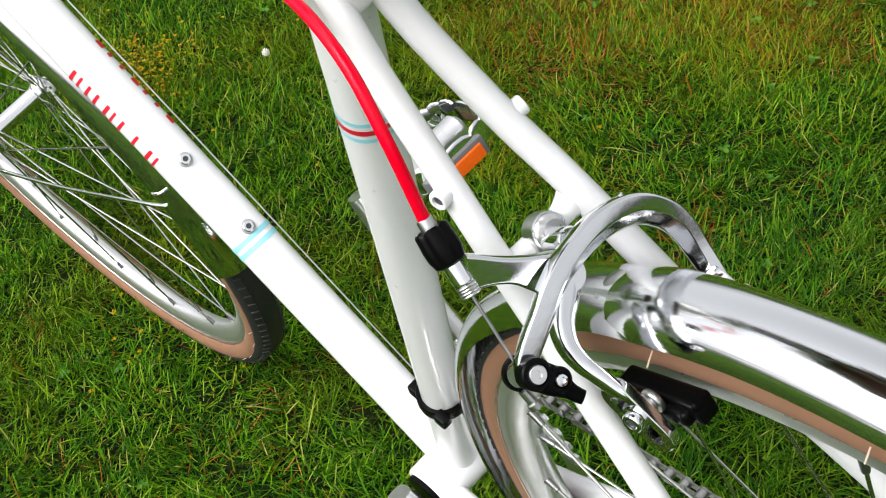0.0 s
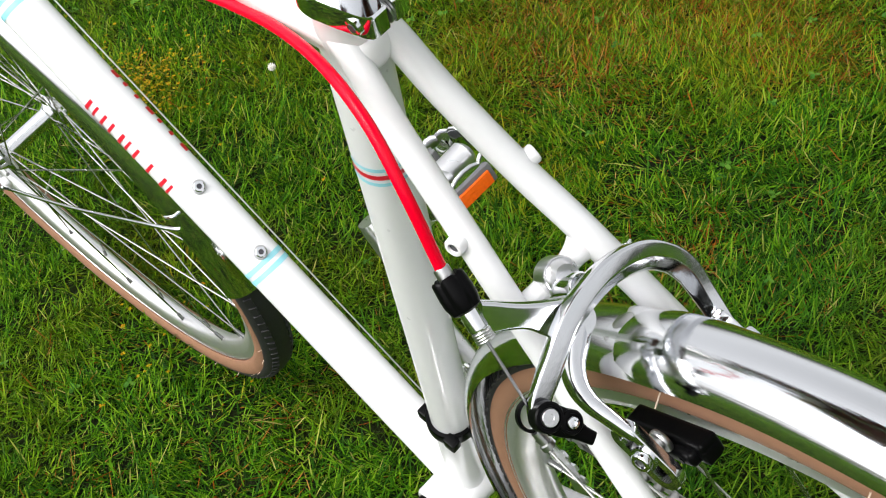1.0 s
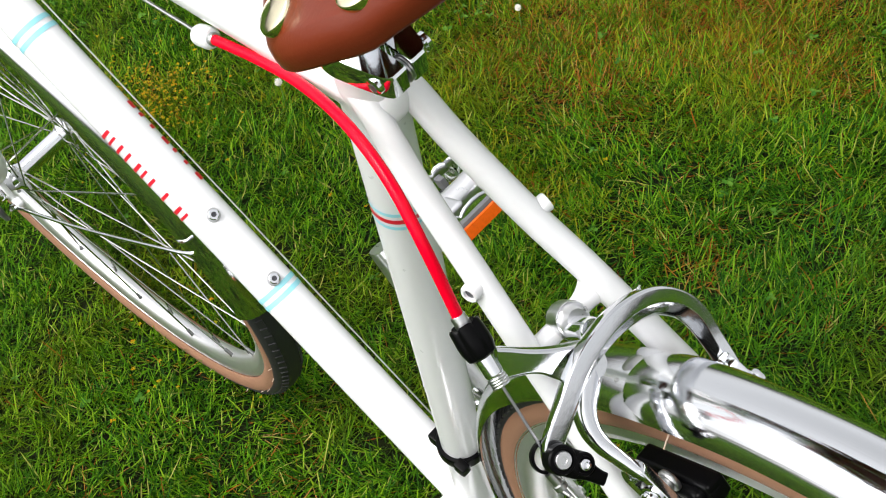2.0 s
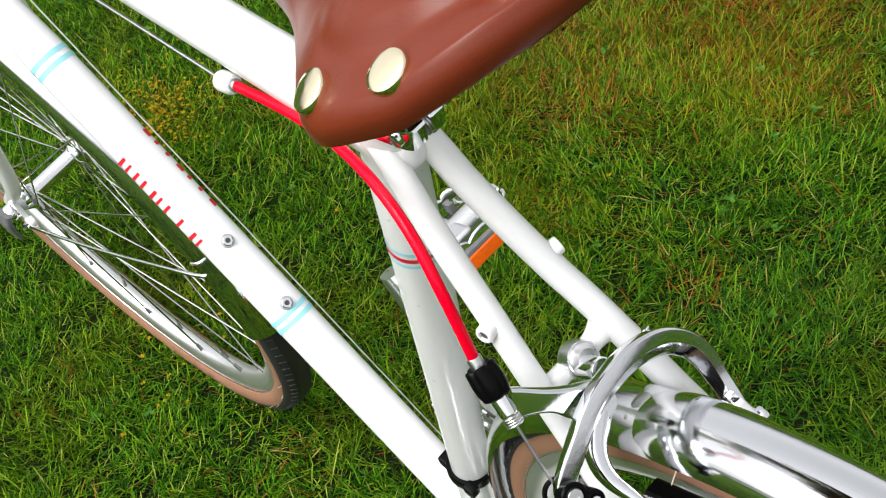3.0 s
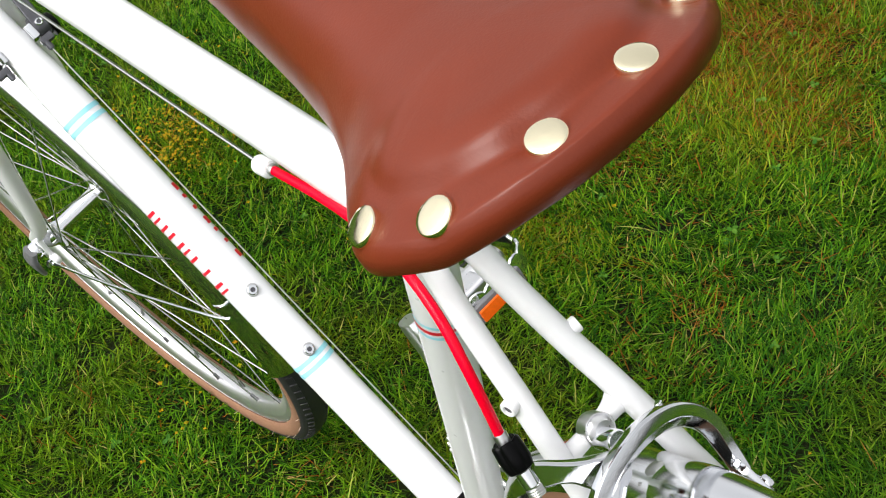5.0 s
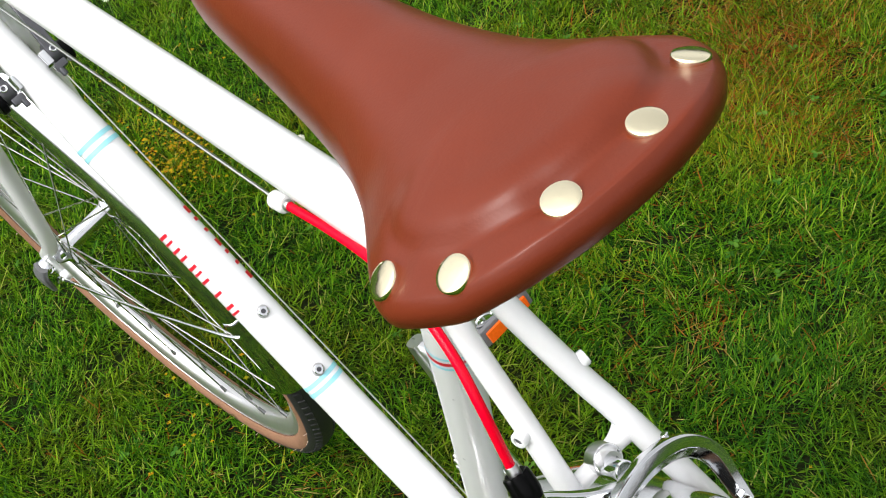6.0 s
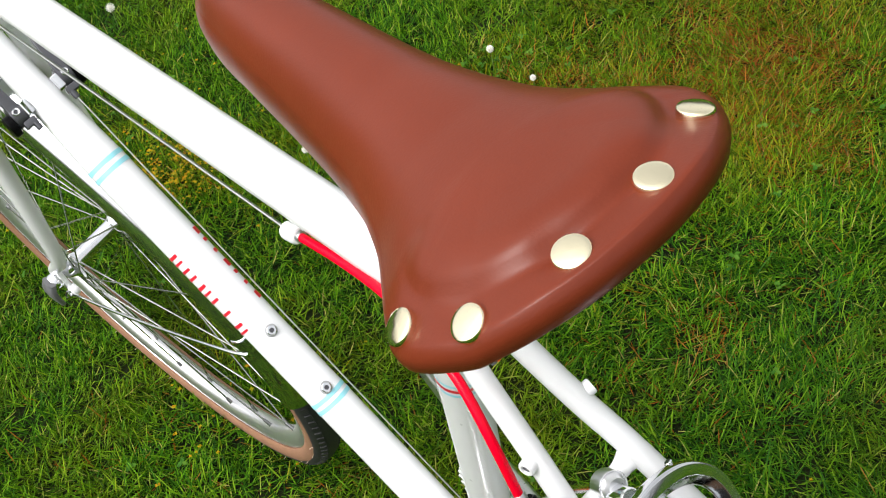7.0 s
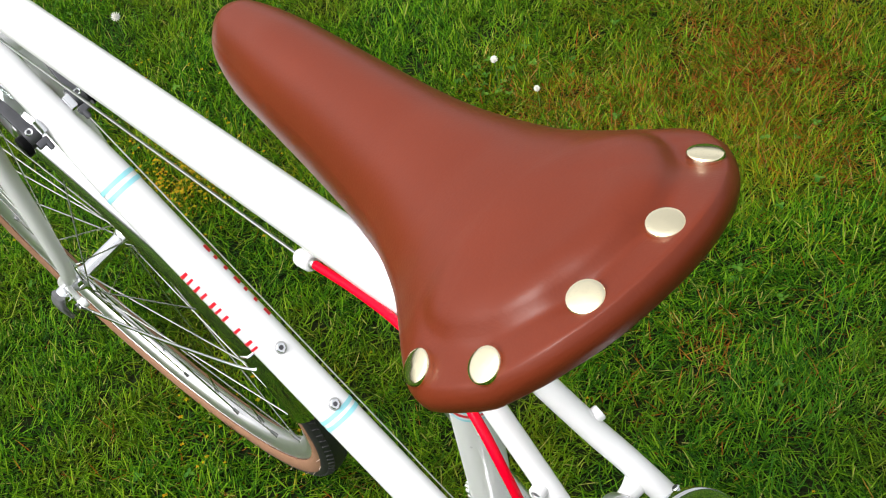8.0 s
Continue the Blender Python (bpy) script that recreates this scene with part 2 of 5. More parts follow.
for v, w in ((0.3920, 0.0030), (0.3850, 0.0022), (0.3770, 0.0026), (0.3690, 0.0026), (0.3590, 0.0030), (0.3520, 0.0022), (0.3440, 0.0026), (0.3300, 0.0026), (0.3165, 0.0030), (0.3095, 0.0022)):
    part("lettering_bar", patch(v, v - w, radians(47), radians(112), DT_R + 0.0003), REDPAINT, down_tube, "red painted plain bar of the lettering")
for i in range(7):
    v = 0.398 - i * 0.0118
    part("lettering_bar", patch(v, v - (0.007 if i in (0, 3, 6) else 0.0035), radians(-48), radians(-80), DT_R + 0.0003), REDPAINT, down_tube)

# seat tube, top tube, head tube
seat_tube = part("seat_tube", rod(B(), [BB, LUG + ST * 0.022], ST_R, 40), WHITE, bicycle, "glossy white painted seat tube")
for v, w, m, l in ((0.4457, 0.0028, BLUEPAINT, "light blue painted stripe"), (0.4512, 0.0036, REDPAINT, "red painted stripe"), (0.4576, 0.0028, BLUEPAINT, "light blue painted stripe")):
    part("stripe", band(v, v + w, BB, ST, ST, ST_R), m, seat_tube, l)
top_tube = part("top_tube", rod(B(), [LUG, TT_HEAD], TT_R, 40), WHITE, bicycle, "glossy white painted top tube")
head_tube = part("head_tube", turned(B(), [(0.0185, 0.405), (0.0185, 0.42), (0.0172, 0.425), (0.0172, 0.545), (0.0185, 0.55), (0.0185, 0.562)], HEAD0, HD, 40), WHITE, bicycle, "white head tube")
shell = part("bottom_bracket_shell", turned(B(), [(0.0195, -0.034), (0.021, -0.032), (0.021, 0.032), (0.0195, 0.034)], BB, (0, 1, 0), 40), WHITE, bicycle, "white bottom bracket shell")
part("cup", turned(B(), [(0.0175, -0.0375), (0.0175, -0.034)], BB, (0, 1, 0), 24), BLACK, shell, "black bearing cup")

# seat stays, chain stays and brake bridge
STAY_U, STAY_N = V(-0.5311, 0, 0.8473), V(0.8473, 0, 0.5311)
BRIDGE = V(0.240, 0, 0.664)
for s in (-1, 1):
    r0 = 0.0063 if s < 0 else 0.0070
    rows = [(*(LUG + V(-0.004, s * 0.0066, 0.016)), r0 * 0.7, r0 * 0.7), (*(LUG + V(0.002, s * 0.0078, 0.006)), r0 * 0.92, r0 * 0.92), (*(LUG + V(0.0115, s * 0.0100, -0.010)), r0, r0), (0.1935, s * (0.0142 if s < 0 else 0.0122), 0.742, r0, r0), (0.2175, s * (0.0190 if s < 0 else 0.0180), 0.700, r0, r0), (0.240, s * 0.0240, 0.664, r0, r0),
            (0.30, s * 0.037, 0.568, r0, r0), (0.37, s * 0.056, 0.457, 0.0064, 0.0064), (0.424, s * 0.064, 0.345, 0.0056, 0.0056)]
    stay = part("seat_stay", sweep(B(), spline(rows, 8), (0, 1, 0), 28), WHITE, bicycle, "white painted seat stay")
    eye = V(0.2185, -0.0198, 0.699) if s < 0 else V(0.2160, 0.0185, 0.7030)
    out = V(0.25, s, 0.15).normalized()
    part("eyelet", lathe(B(), [(0.0045, 0.002), (0.0045, 0.0082), (0.0039, 0.0090), (0.0026, 0.0090), (0.0024, 0.002)], eye, out, 24), WHITE, stay, "white rack eyelet")
    part("eyelet_hole", turned(B(), [(0.0024, 0.0), (0.0024, 0.0078)], eye, out, 16), DARK, stay, "dark threaded eyelet hole")
    rows = [(0.012, s * 0.022, 0.254, 0.0085, 0.010), (0.10, s * 0.030, 0.272, 0.0085, 0.0105), (0.22, s * 0.048, 0.292, 0.0085, 0.010), (0.418, s * 0.064, 0.330, 0.0065, 0.0065)]
    part("chain_stay", sweep(B(), spline(rows, 6), (0, 1, 0), 20), WHITE, bicycle, "white painted chain stay")
    bm = B()
    block(bm, V(0.420, s * 0.064, 0.333), (0.03, 0.005, 0.034), bevel=0.002)
    part("dropout", bm, ALLOY, bicycle, "alloy rear dropout")
BR_T = BRIDGE + V(-0.0026, 0, -0.0029)
part("brake_bridge", sweep(B(), spline([(*(BR_T + V(0, -0.0235, 0)), 0.0060, 0.0060), (*(BR_T + V(0, -0.014, 0)), 0.0052, 0.0052), (*BR_T, 0.0050, 0.0050), (*(BR_T + V(0, 0.010, 0)), 0.0052, 0.0053), (*(BR_T + V(0, 0.016, 0.001)), 0.0056, 0.0066), (*(BR_T + V(0, 0.0205, 0.002)), 0.0058, 0.0090), (*(BR_T + V(0, 0.0235, 0.002)), 0.0058, 0.0110)], 6), STAY_N, 20), WHITE, bicycle, "white painted brake bridge")


part("brazed_joint", sweep(B(), spline([(*(LUG + V(0.006, -0.0095, -0.010)), 0.0040, 0.0036), (*(LUG + V(0.008, -0.0060, -0.009)), 0.0090, 0.0066), (*(LUG + V(0.009, 0.0, -0.009)), 0.0105, 0.0076), (*(LUG + V(0.008, 0.0060, -0.009)), 0.0090, 0.0066), (*(LUG + V(0.006, 0.0095, -0.010)), 0.0040, 0.0036)], 6), ST, 24), WHITE, seat_tube, "white painted brazed joint of the stays")


# wheels
def make_wheel(name, c, label, hub_r, fl_l, fl_r, off, dr=0.0, R=0.3285, r=0.0165, rim_metal=RIM, wear=61):
    rim = lathe(B(), [(q + dr, h) for q, h in ((0.3185, -0.0112), (0.3115, -0.0118), (0.3090, -0.0112), (0.3035, -0.0088), (0.2990, -0.0050), (0.2978, 0), (0.2990, 0.0050), (0.3035, 0.0088), (0.3090, 0.0112), (0.3115, 0.0118), (0.3185, 0.0112), (0.3150, 0.009), (0.3130, 0), (0.3150, -0.009))], c, (0, 1, 0), 128)
    wheel = part(name, rim, rim_metal, bicycle, label)
    for s in (-1, 1):
        part("rim_lip", lathe(B(), [(0.3172 + dr, s * 0.0114), (0.3172 + dr, s * 0.0121), (0.3188 + dr, s * 0.0121), (0.3192 + dr, s * 0.0114)], c, (0, 1, 0), 128), ALLOY, wheel, "bright rolled rim edge")
    for nm, m, spans, lab in (("tyre_tread", RUBBER, ((-wear, wear),), "black rubber tyre tread"), ("tyre_sidewall", TAN, ((wear, 132), (-132, -wear)), "tan tyre sidewall")):
        bm = B()
        for a0, a1 in spans:
            prof = []
            n = 14
            for i in range(n + 1):
                a = radians(a0 + (a1 - a0) * i / n)
                rr = r + (0.0009 if nm == "tyre_tread" and 0 < i < n else 0)
                prof.append((R + rr * math.cos(a), rr * math.sin(a)))
            for i in range(n, -1, -1):
                a = radians(a0 + (a1 - a0) * i / n)
                prof.append((R + (r - 0.003) * math.cos(a), (r - 0.003) * math.sin(a)))
            lathe(bm, prof, c, (0, 1, 0), 128)
        part(nm, bm, m, wheel, lab)
    bm = B()
    for i in range(150):
        for s in (-1, 1):
            a = 2 * math.pi * (i + 0.5 * (s > 0)) / 150
            d = V(math.cos(a), 0, math.sin(a))
            w = radians(38 * s)
            block(bm, c + d * (R + (r + 0.001) * math.cos(w)) + V(0, (r + 0.001) * math.sin(w), 0), (0.0018, 0.007, 0.009), (d * math.cos(w) + V(0, math.sin(w), 0), V(0, math.cos(w), 0) - d * math.sin(w), V(-d.z, 0, d.x)), bevel=0)
    tagged(part("tread_pattern", bm, RUBBER, wheel), kind="stuff")
    hub = turned(B(), [(0.0065, fl_l - 0.014), (0.0095, fl_l - 0.010), (0.013, fl_l - 0.004), (0.0195, fl_l - 0.0016), (0.0195, fl_l + 0.0016), (0.0125, fl_l + 0.004), (hub_r, fl_l + 0.010), (hub_r, fl_r - 0.010), (0.0125, fl_r - 0.004), (0.0195, fl_r - 0.0016), (0.0195, fl_r + 0.0016), (0.013, fl_r + 0.004), (0.0095, fl_r + 0.010), (0.0065, fl_r + 0.014)], c, (0, 1, 0), 40)
    part("hub", hub, CHROME, wheel, "polished alloy hub")
    for i in range(36):
        a = 2 * math.pi * (i + 0.5) / 36 + off
        side = fl_l if i % 2 else fl_r
        twist = radians(68) * (1 if (i // 2) % 2 else -1)
        d0, d1 = V(math.cos(a + twist), 0, math.sin(a + twist)), V(math.cos(a), 0, math.sin(a))
        p0 = c + d0 * 0.0172 + V(0, side + (0.0026 if (i // 2) % 2 else -0.0026), 0)
        p1 = c + d1 * (0.3010 + dr) + V(0, 0.003 * (-1 if i % 2 else 1), 0)
        w = (p1 - p0).normalized()
        bm = rod(B(), [p0, p1], 0.0009, 8)
        part("spoke", bm, SPOKE, wheel)
        part("spoke_nipple", turned(B(), [(0.0016, -0.013), (0.0019, -0.012), (0.0021, -0.003), (0.0026, -0.002), (0.0026, 0.003)], p1, w, 10), NIPPLE, wheel)
    return wheel


rear_wheel = make_wheel("rear_wheel", REAR, "rear wheel with silver alloy rim and tan-wall tyre", 0.013, -0.034, 0.022, 0.03, -0.0020, 0.3212, 0.0132, RIM)
front_wheel = make_wheel("front_wheel", FRONT, "front wheel with silver alloy rim and tan-wall tyre", 0.0095, -0.034, 0.034, 0.02, R=0.3305, r=0.0180, wear=76)


# fenders: a thin rolled strip with a width that changes along it
def fender(bm, c, r, a0, a1, widths, thick=0.0012, n=120, tongue=None):
    """a: degrees from the rear, upwards; widths: (angle, half width) rows. tongue: the angle where the end begins to round off;
    there the strip bends down to its rolled edge."""
    m = 16
    uv = bm.loops.layers.uv.new("along")
    place = {}
    outer, inner = [], []
    angles = [a0 + (a1 - a0) * i / n for i in range(n + 1)]
    if tongue:
        angles = [a0 + (tongue - 8 - a0) * i / n for i in range(n)] + [tongue - 8 + (a1 - tongue + 8) * (1 - (1 - i / 60) ** 2) for i in range(60)]
    for a in angles:
        hw = np.interp(a, [q[0] for q in widths], [q[1] for q in widths])
        d = V(math.cos(radians(a)), 0, math.sin(radians(a)))
        lim, dish = 1.0, 0.0
        if tongue:
            k = max(0.0, (a - tongue) / (a1 - tongue))
            lim = math.sqrt(max(0.0, 1 - k * k))
            dish = 0.0050 * k * k - 0.0010 * math.exp(-((a - a1 + 0.1) / 0.5) ** 2)
        ro, ri = [], []
        for j in range(m + 1):
            w = (j / m * 2 - 1) * radians(78) * lim
            y, h = hw * math.sin(w) / math.sin(radians(78)), (math.cos(w) - 1) * hw * 0.86 - dish * math.cos(w)
            ro.append(bm.verts.new(c + d * (r + h) + V(0, y - dish * math.sin(w), 0)))
            ri.append(bm.verts.new(c + d * (r + h - thick * math.cos(w)) + V(0, y - (dish + thick) * math.sin(w), 0)))
            for q in (ro[-1], ri[-1]):
                place[q] = (radians(a) * r, w * hw)
        outer.append(ro), inner.append(ri)
    n = len(angles) - 1
    for i in range(n):
        for j in range(m):
            bm.faces.new((outer[i][j], outer[i][j + 1], outer[i + 1][j + 1], outer[i + 1][j]))
            bm.faces.new((inner[i][j], inner[i + 1][j], inner[i + 1][j + 1], inner[i][j + 1]))
        for j in (0, m):
            bm.faces.new((outer[i][j], outer[i + 1][j], inner[i + 1][j], inner[i][j]))
    for i in (0, n):
        for j in range(m):
            bm.faces.new((outer[i][j], inner[i][j], inner[i][j + 1], outer[i][j + 1]))
    for f in bm.faces:
        for loop in f.loops:
            loop[uv].uv = place[loop.vert]
    return bm


HAIR = mat("pale_rubber", (0.55, 0.42, 0.33), 0.6, noise_scale=200, vary=0.1)
for a, b in (((0.3024, -0.0126, 0.6421), (0.3014, -0.0170, 0.6351)), ((0.4022, -0.0126, 0.6626), (0.4025, -0.0170, 0.6581))):
    part("moulding_hair", rod(B(), [a, b], 0.00038, 6), HAIR, rear_wheel, "pale rubber moulding hair")
for k in range(16):
    a = radians(196 + k * 9.1 + (k * 37 % 5))
    d = V(math.cos(a), 0, math.sin(a))
    p = FRONT + d * 0.3350 + V(0, -0.0174, 0)
    part("moulding_hair", rod(B(), [p, p + V(0, -0.0040, 0) + d * (0.0015 * (k % 3 - 1))], 0.0003, 5), HAIR, front_wheel, "pale rubber moulding hair")
rear_fender = part("rear_fender", fender(B(), REAR, 0.3528, -25, 117.0, [(-25, 0.0187), (100, 0.0187), (103, 0.0189), (106, 0.0193), (109, 0.0197), (112, 0.0200), (116, 0.0200)], tongue=109.5), FENDER, bicycle, "polished chrome rear fender")
part("front_section", fender(B(), REAR, 0.3500, 109, 196, [(109, 0.0186), (122, 0.0190), (135, 0.0204), (200, 0.0206)]), FENDER, rear_fender, "polished chrome section in front of the brake")
front_fender = part("front_fender", fender(B(), FRONT, 0.356, -6.5, 150, [(-34, 0.024), (60, 0.024), (70, 0.016), (82, 0.016), (92, 0.024), (150, 0.024)]), FENDER, bicycle, "polished chrome front fender")

# fender stays and fastenings
for s in (-1, 1):
    ends = [(-0.31, s * 0.034, 0.401), (-0.272, s * 0.0275, 0.408), (-0.264, s * 0.024, 0.409)] if s < 0 else [(-0.40, s * 0.036, 0.372)]
    st = part("fender_stay", rod(B(), [tuple(q) for q in spline([(-0.604, s * 0.058, 0.328), (-0.45, s * 0.046, 0.362), *ends], 5)], 0.0019, 10), CHROME, front_fender, "chrome wire fender stay")
    part("fender_stay", rod(B(), [(0.425, s * 0.07, 0.336), (0.58, s * 0.045, 0.515), (0.652, s * 0.022, 0.598)], 0.0019, 10), CHROME, rear_fender, "chrome wire fender stay")
FB = REAR + V(math.cos(radians(115.7)), 0, math.sin(radians(115.7))) * 0.3492
part("fender_bolt", turned(B(), [(0.0056, -0.002), (0.0056, 0.0008), (0.0050, 0.0016), (0.0030, 0.0021), (0.0010, 0.0022)], FB + V(0.0003, 0.0015, -0.0010), (-0.43, 0.05, 0.90), 28), STEEL, rear_fender, "low domed bolt head")
part("fender_screw", turned(B(), [(0.0019, -0.003), (0.0019, 0.001), (0.0010, 0.0034), (0.0005, 0.0038)], FB + V(0.0004, -0.0074, -0.0035), (-0.75, -0.35, 0.55), 18), STEEL, rear_fender, "small pointed screw end")
# rear brake caliper: local axes y (right), u (up the stays), n (outwards)
rear_brake = part("rear_brake", turned(B(), [(0.0050, -0.002), (0.0060, 0.001), (0.0060, 0.018), (0.0052, 0.0195)], BRIDGE + V(-0.0, -0.002, -0.004) + STAY_N * 0.004, STAY_N, 28), CHROME, bicycle, "polished alloy side-pull rear brake caliper")


def cal(y, u, n):
    return BRIDGE + V(0, y, 0) + STAY_U * u + STAY_N * n


def arm(rows, ref=STAY_N):
    """A forged arm: rows of y, u, n, half width in its plane, half thickness."""
    rr = []
    for y, u, n, w, t in spline(rows, 7):
        rr.append((*cal(y, u, n), t, w))
    return bar(B(), rr, ref, 0.0016)


def forged(rows):
    """The arched arm: a flat outer face and a sloping inner one, with eased edges."""
    bm, rings = B(), []
    rr = spline(rows, 9)
    pts = [cal(*q[:3]) for q in rr]
    for i, q in enumerate(rr):
        t = (pts[min(i + 1, len(pts) - 1)] - pts[max(i - 1, 0)]).normalized()
        a = (STAY_N - t * STAY_N.dot(t)).normalized()
        b = t.cross(a)
        hw, ht, f = q[3], q[4], q[5]
        ring = []
        for n, w in ((-1, -0.72), (-0.5, -0.96), (0.6, -1), (0.85, -0.97), (0.97, -0.88), (1, -0.76), (1, f - 0.50), (1, f - 0.08), (0.96, f + 0.02), (0.88, f + 0.10), (0.30, f + 0.72 * (1 - f)), (0.12, f + 0.86 * (1 - f)), (-0.05, f + 0.95 * (1 - f)), (-0.3, 1), (-0.6, 0.98), (-1, 0.74)):
            ring.append(bm.verts.new(pts[i] + a * (n * ht) + b * (w * hw)))
        rings.append(ring)
    m = len(rings[0])
    for p, q in zip(rings, rings[1:]):
        for j in range(m):
            bm.faces.new((p[j], p[(j + 1) % m], q[(j + 1) % m], q[j]))
    bm.faces.new(rings[0][::-1]), bm.faces.new(rings[-1])
    return bm


part("long_arm", forged([(-0.0562, -0.0240, 0.0355, 0.0050, 0.0025, 0.5), (-0.0520, -0.0185, 0.0364, 0.0053, 0.0031, 0.5), (-0.0372, -0.0106, 0.0370, 0.0055, 0.0041, 0.45), (-0.0250, -0.0050, 0.0370, 0.0057, 0.0045, 0.35), (-0.0120, -0.0022, 0.0364, 0.0062, 0.0047, 0.25), (0.0050, -0.0026, 0.0346, 0.0065, 0.0047, 0.15),
                             (0.0218, -0.0088, 0.0312, 0.0065, 0.0045, 0.05), (0.0322, -0.0190, 0.0284, 0.0061, 0.0042, 0.0), (0.0366, -0.0305, 0.0272, 0.0056, 0.0038, 0.0), (0.0362, -0.0450, 0.0268, 0.0048, 0.0032, 0.1), (0.0340, -0.0600, 0.0285, 0.0046, 0.0025, 0.3)]), FORGED, rear_brake, "arched polished alloy brake arm")
y_arm = part("short_arm", arm([(-0.0452, 0.0190, 0.0245, 0.0080, 0.0026), (-0.0415, 0.0166, 0.0247, 0.0068, 0.0027), (-0.0350, 0.0112, 0.0250, 0.0055, 0.0029), (-0.0290, 0.0056, 0.0253, 0.0055, 0.0032), (-0.0230, -0.0012, 0.0256, 0.0075, 0.0038), (-0.0150, -0.0085, 0.0256, 0.0090, 0.0044)], (STAY_N - STAY_U * 0.34).normalized()), FORGED, rear_brake, "polished alloy brake arm holding the barrel adjuster")
part("pivot_boss", turned(B(), [(0.0064, 0.0180), (0.0076, 0.0192), (0.0076, 0.0296), (0.0070, 0.0306)], cal(-0.0150, -0.0095, 0), STAY_N, 36), FORGED, y_arm, "round pivot boss")
leg = [(-0.0150, -0.0110, 0.0250, 0.0066, 0.0056), (-0.0222, -0.0165, 0.0256, 0.0060, 0.0054), (-0.0292, -0.0222, 0.0268, 0.0050, 0.0052), (-0.0336, -0.0298, 0.0284, 0.0043, 0.0050), (-0.0345, -0.0380, 0.0302, 0.0038, 0.0050), (-0.0334, -0.0462, 0.0328, 0.0034, 0.0054), (-0.0322, -0.0545, 0.0352, 0.0031, 0.0060), (-0.0312, -0.0585, 0.0364, 0.0028, 0.0064)]
part("arm_leg", sweep(B(), [(*cal(*q[:3]), q[4], q[3]) for q in spline(leg, 8)], STAY_N, 24, 0.75), FORGED, y_arm, "curved leg of the brake arm")


def slotted(c, along, wide, length, w, slot):
    """A flat arm end with a round-ended slot through it, centred at c."""
    bm, k = B(), 12
    n = along.cross(wide).normalized()
    out, inn = [], []
    for sgn in (1, -1):
        for i in range(k + 1):
            a = math.pi * i / k - math.pi / 2
            d = along * (sgn * (length / 2 + 0.0)) + (along * math.cos(a) + wide * math.sin(a)) * sgn * w
            out.append(d)
            inn.append(along * (sgn * length / 2) + (along * math.cos(a) + wide * math.sin(a)) * sgn * slot)
    edge = [q * (1 - 0.0006 / q.length) for q in out]
    m, vs = len(out), []
    for ring, z in ((out, 0.0018), (edge, 0.0025), (inn, 0.0025), (inn, -0.0025), (edge, -0.0025), (out, -0.0018)):
        vs.append([bm.verts.new(c + q + n * z) for q in ring])
    for p, q in zip(vs, vs[1:] + vs[:1]):
        for i in range(m):
            bm.faces.new((p[i], p[(i + 1) % m], q[(i + 1) % m], q[i]))
    return bm


PLATE_U, PLATE_N = -0.0667, 0.0404
SLOT_D = (STAY_N * 0.333 - STAY_U * 0.943).normalized()
SLOT_B = (STAY_N * 0.943 + STAY_U * 0.333).normalized()
for s in (-1, 1):
    wide = (SLOT_B - V(0, s * 0.25, 0)).normalized()
    face = (V(0, s, 0) + SLOT_B * 0.25).normalized()
    plate_c = cal(s * 0.0318, PLATE_U, PLATE_N) - wide * 0.0022
    part("slotted_end", slotted(plate_c, SLOT_D, wide, 0.0215, 0.0076, 0.0034), FORGED, rear_brake, "slotted polished arm end")
    bolt = turned(B(), [(0.0060, 0), (0.0060, 0.0010), (0.0048, 0.0013), (0.0046, 0.0030), (0.0040, 0.0037), (0.0026, 0.0037), (0.0024, 0.0020)], plate_c + face * 0.0025, face, 30)
    part("pad_bolt", bolt, FORGED, rear_brake, "chrome hex socket bolt")
    part("bolt_socket", turned(B(), [(0.0022, 0.0), (0.0022, 0.0030)], plate_c + face * 0.0025, face, 6), DARK, rear_brake, "dark hex socket")
    bm = B()
    pa = (STAY_N * 0.98 - STAY_U * 0.20).normalized()
    pu = V(-pa.z, 0, pa.x)
    pc = cal(s * 0.0168, -0.0716, 0.0342)
    block(bm, pc + pa * 0.0010, (0.0475, 0.0100, 0.0112), (pa, V(0, 1, 0), pu), bevel=0.0020, segs=3)
    block(bm, pc + V(0, s * 0.0035, 0) - pu * 0.0015, (0.0400, 0.0110, 0.0078), (pa, V(0, 1, 0), pu), bevel=0.0030, segs=3)
    block(bm, pc + V(0, s * 0.001, 0) + pa * 0.0228 - pu * 0.0015, (0.0050, 0.0085, 0.0075), (pa, V(0, 1, 0), pu), bevel=0.0018, segs=2)
    turned(bm, [(0.0014, 0.0), (0.0014, 0.0008)], pc + V(0, s * 0.0088, 0) + pa * 0.013 - pu * 0.002, (0, s, 0), 12)
    pad = part("brake_pad", bm, BLACK, rear_brake, "black moulded brake pad")
    part("pad_stud", turned(B(), [(0.0052, 0.0012), (0.0056, 0.0018), (0.0056, 0.0032), (0.0052, 0.0038), (0.0036, 0.0042), (0.0036, 0.0066)], cal(s * 0.0225, PLATE_U, PLATE_N), (0, s, 0), 24), STEEL, pad, "dull steel spacer washer")
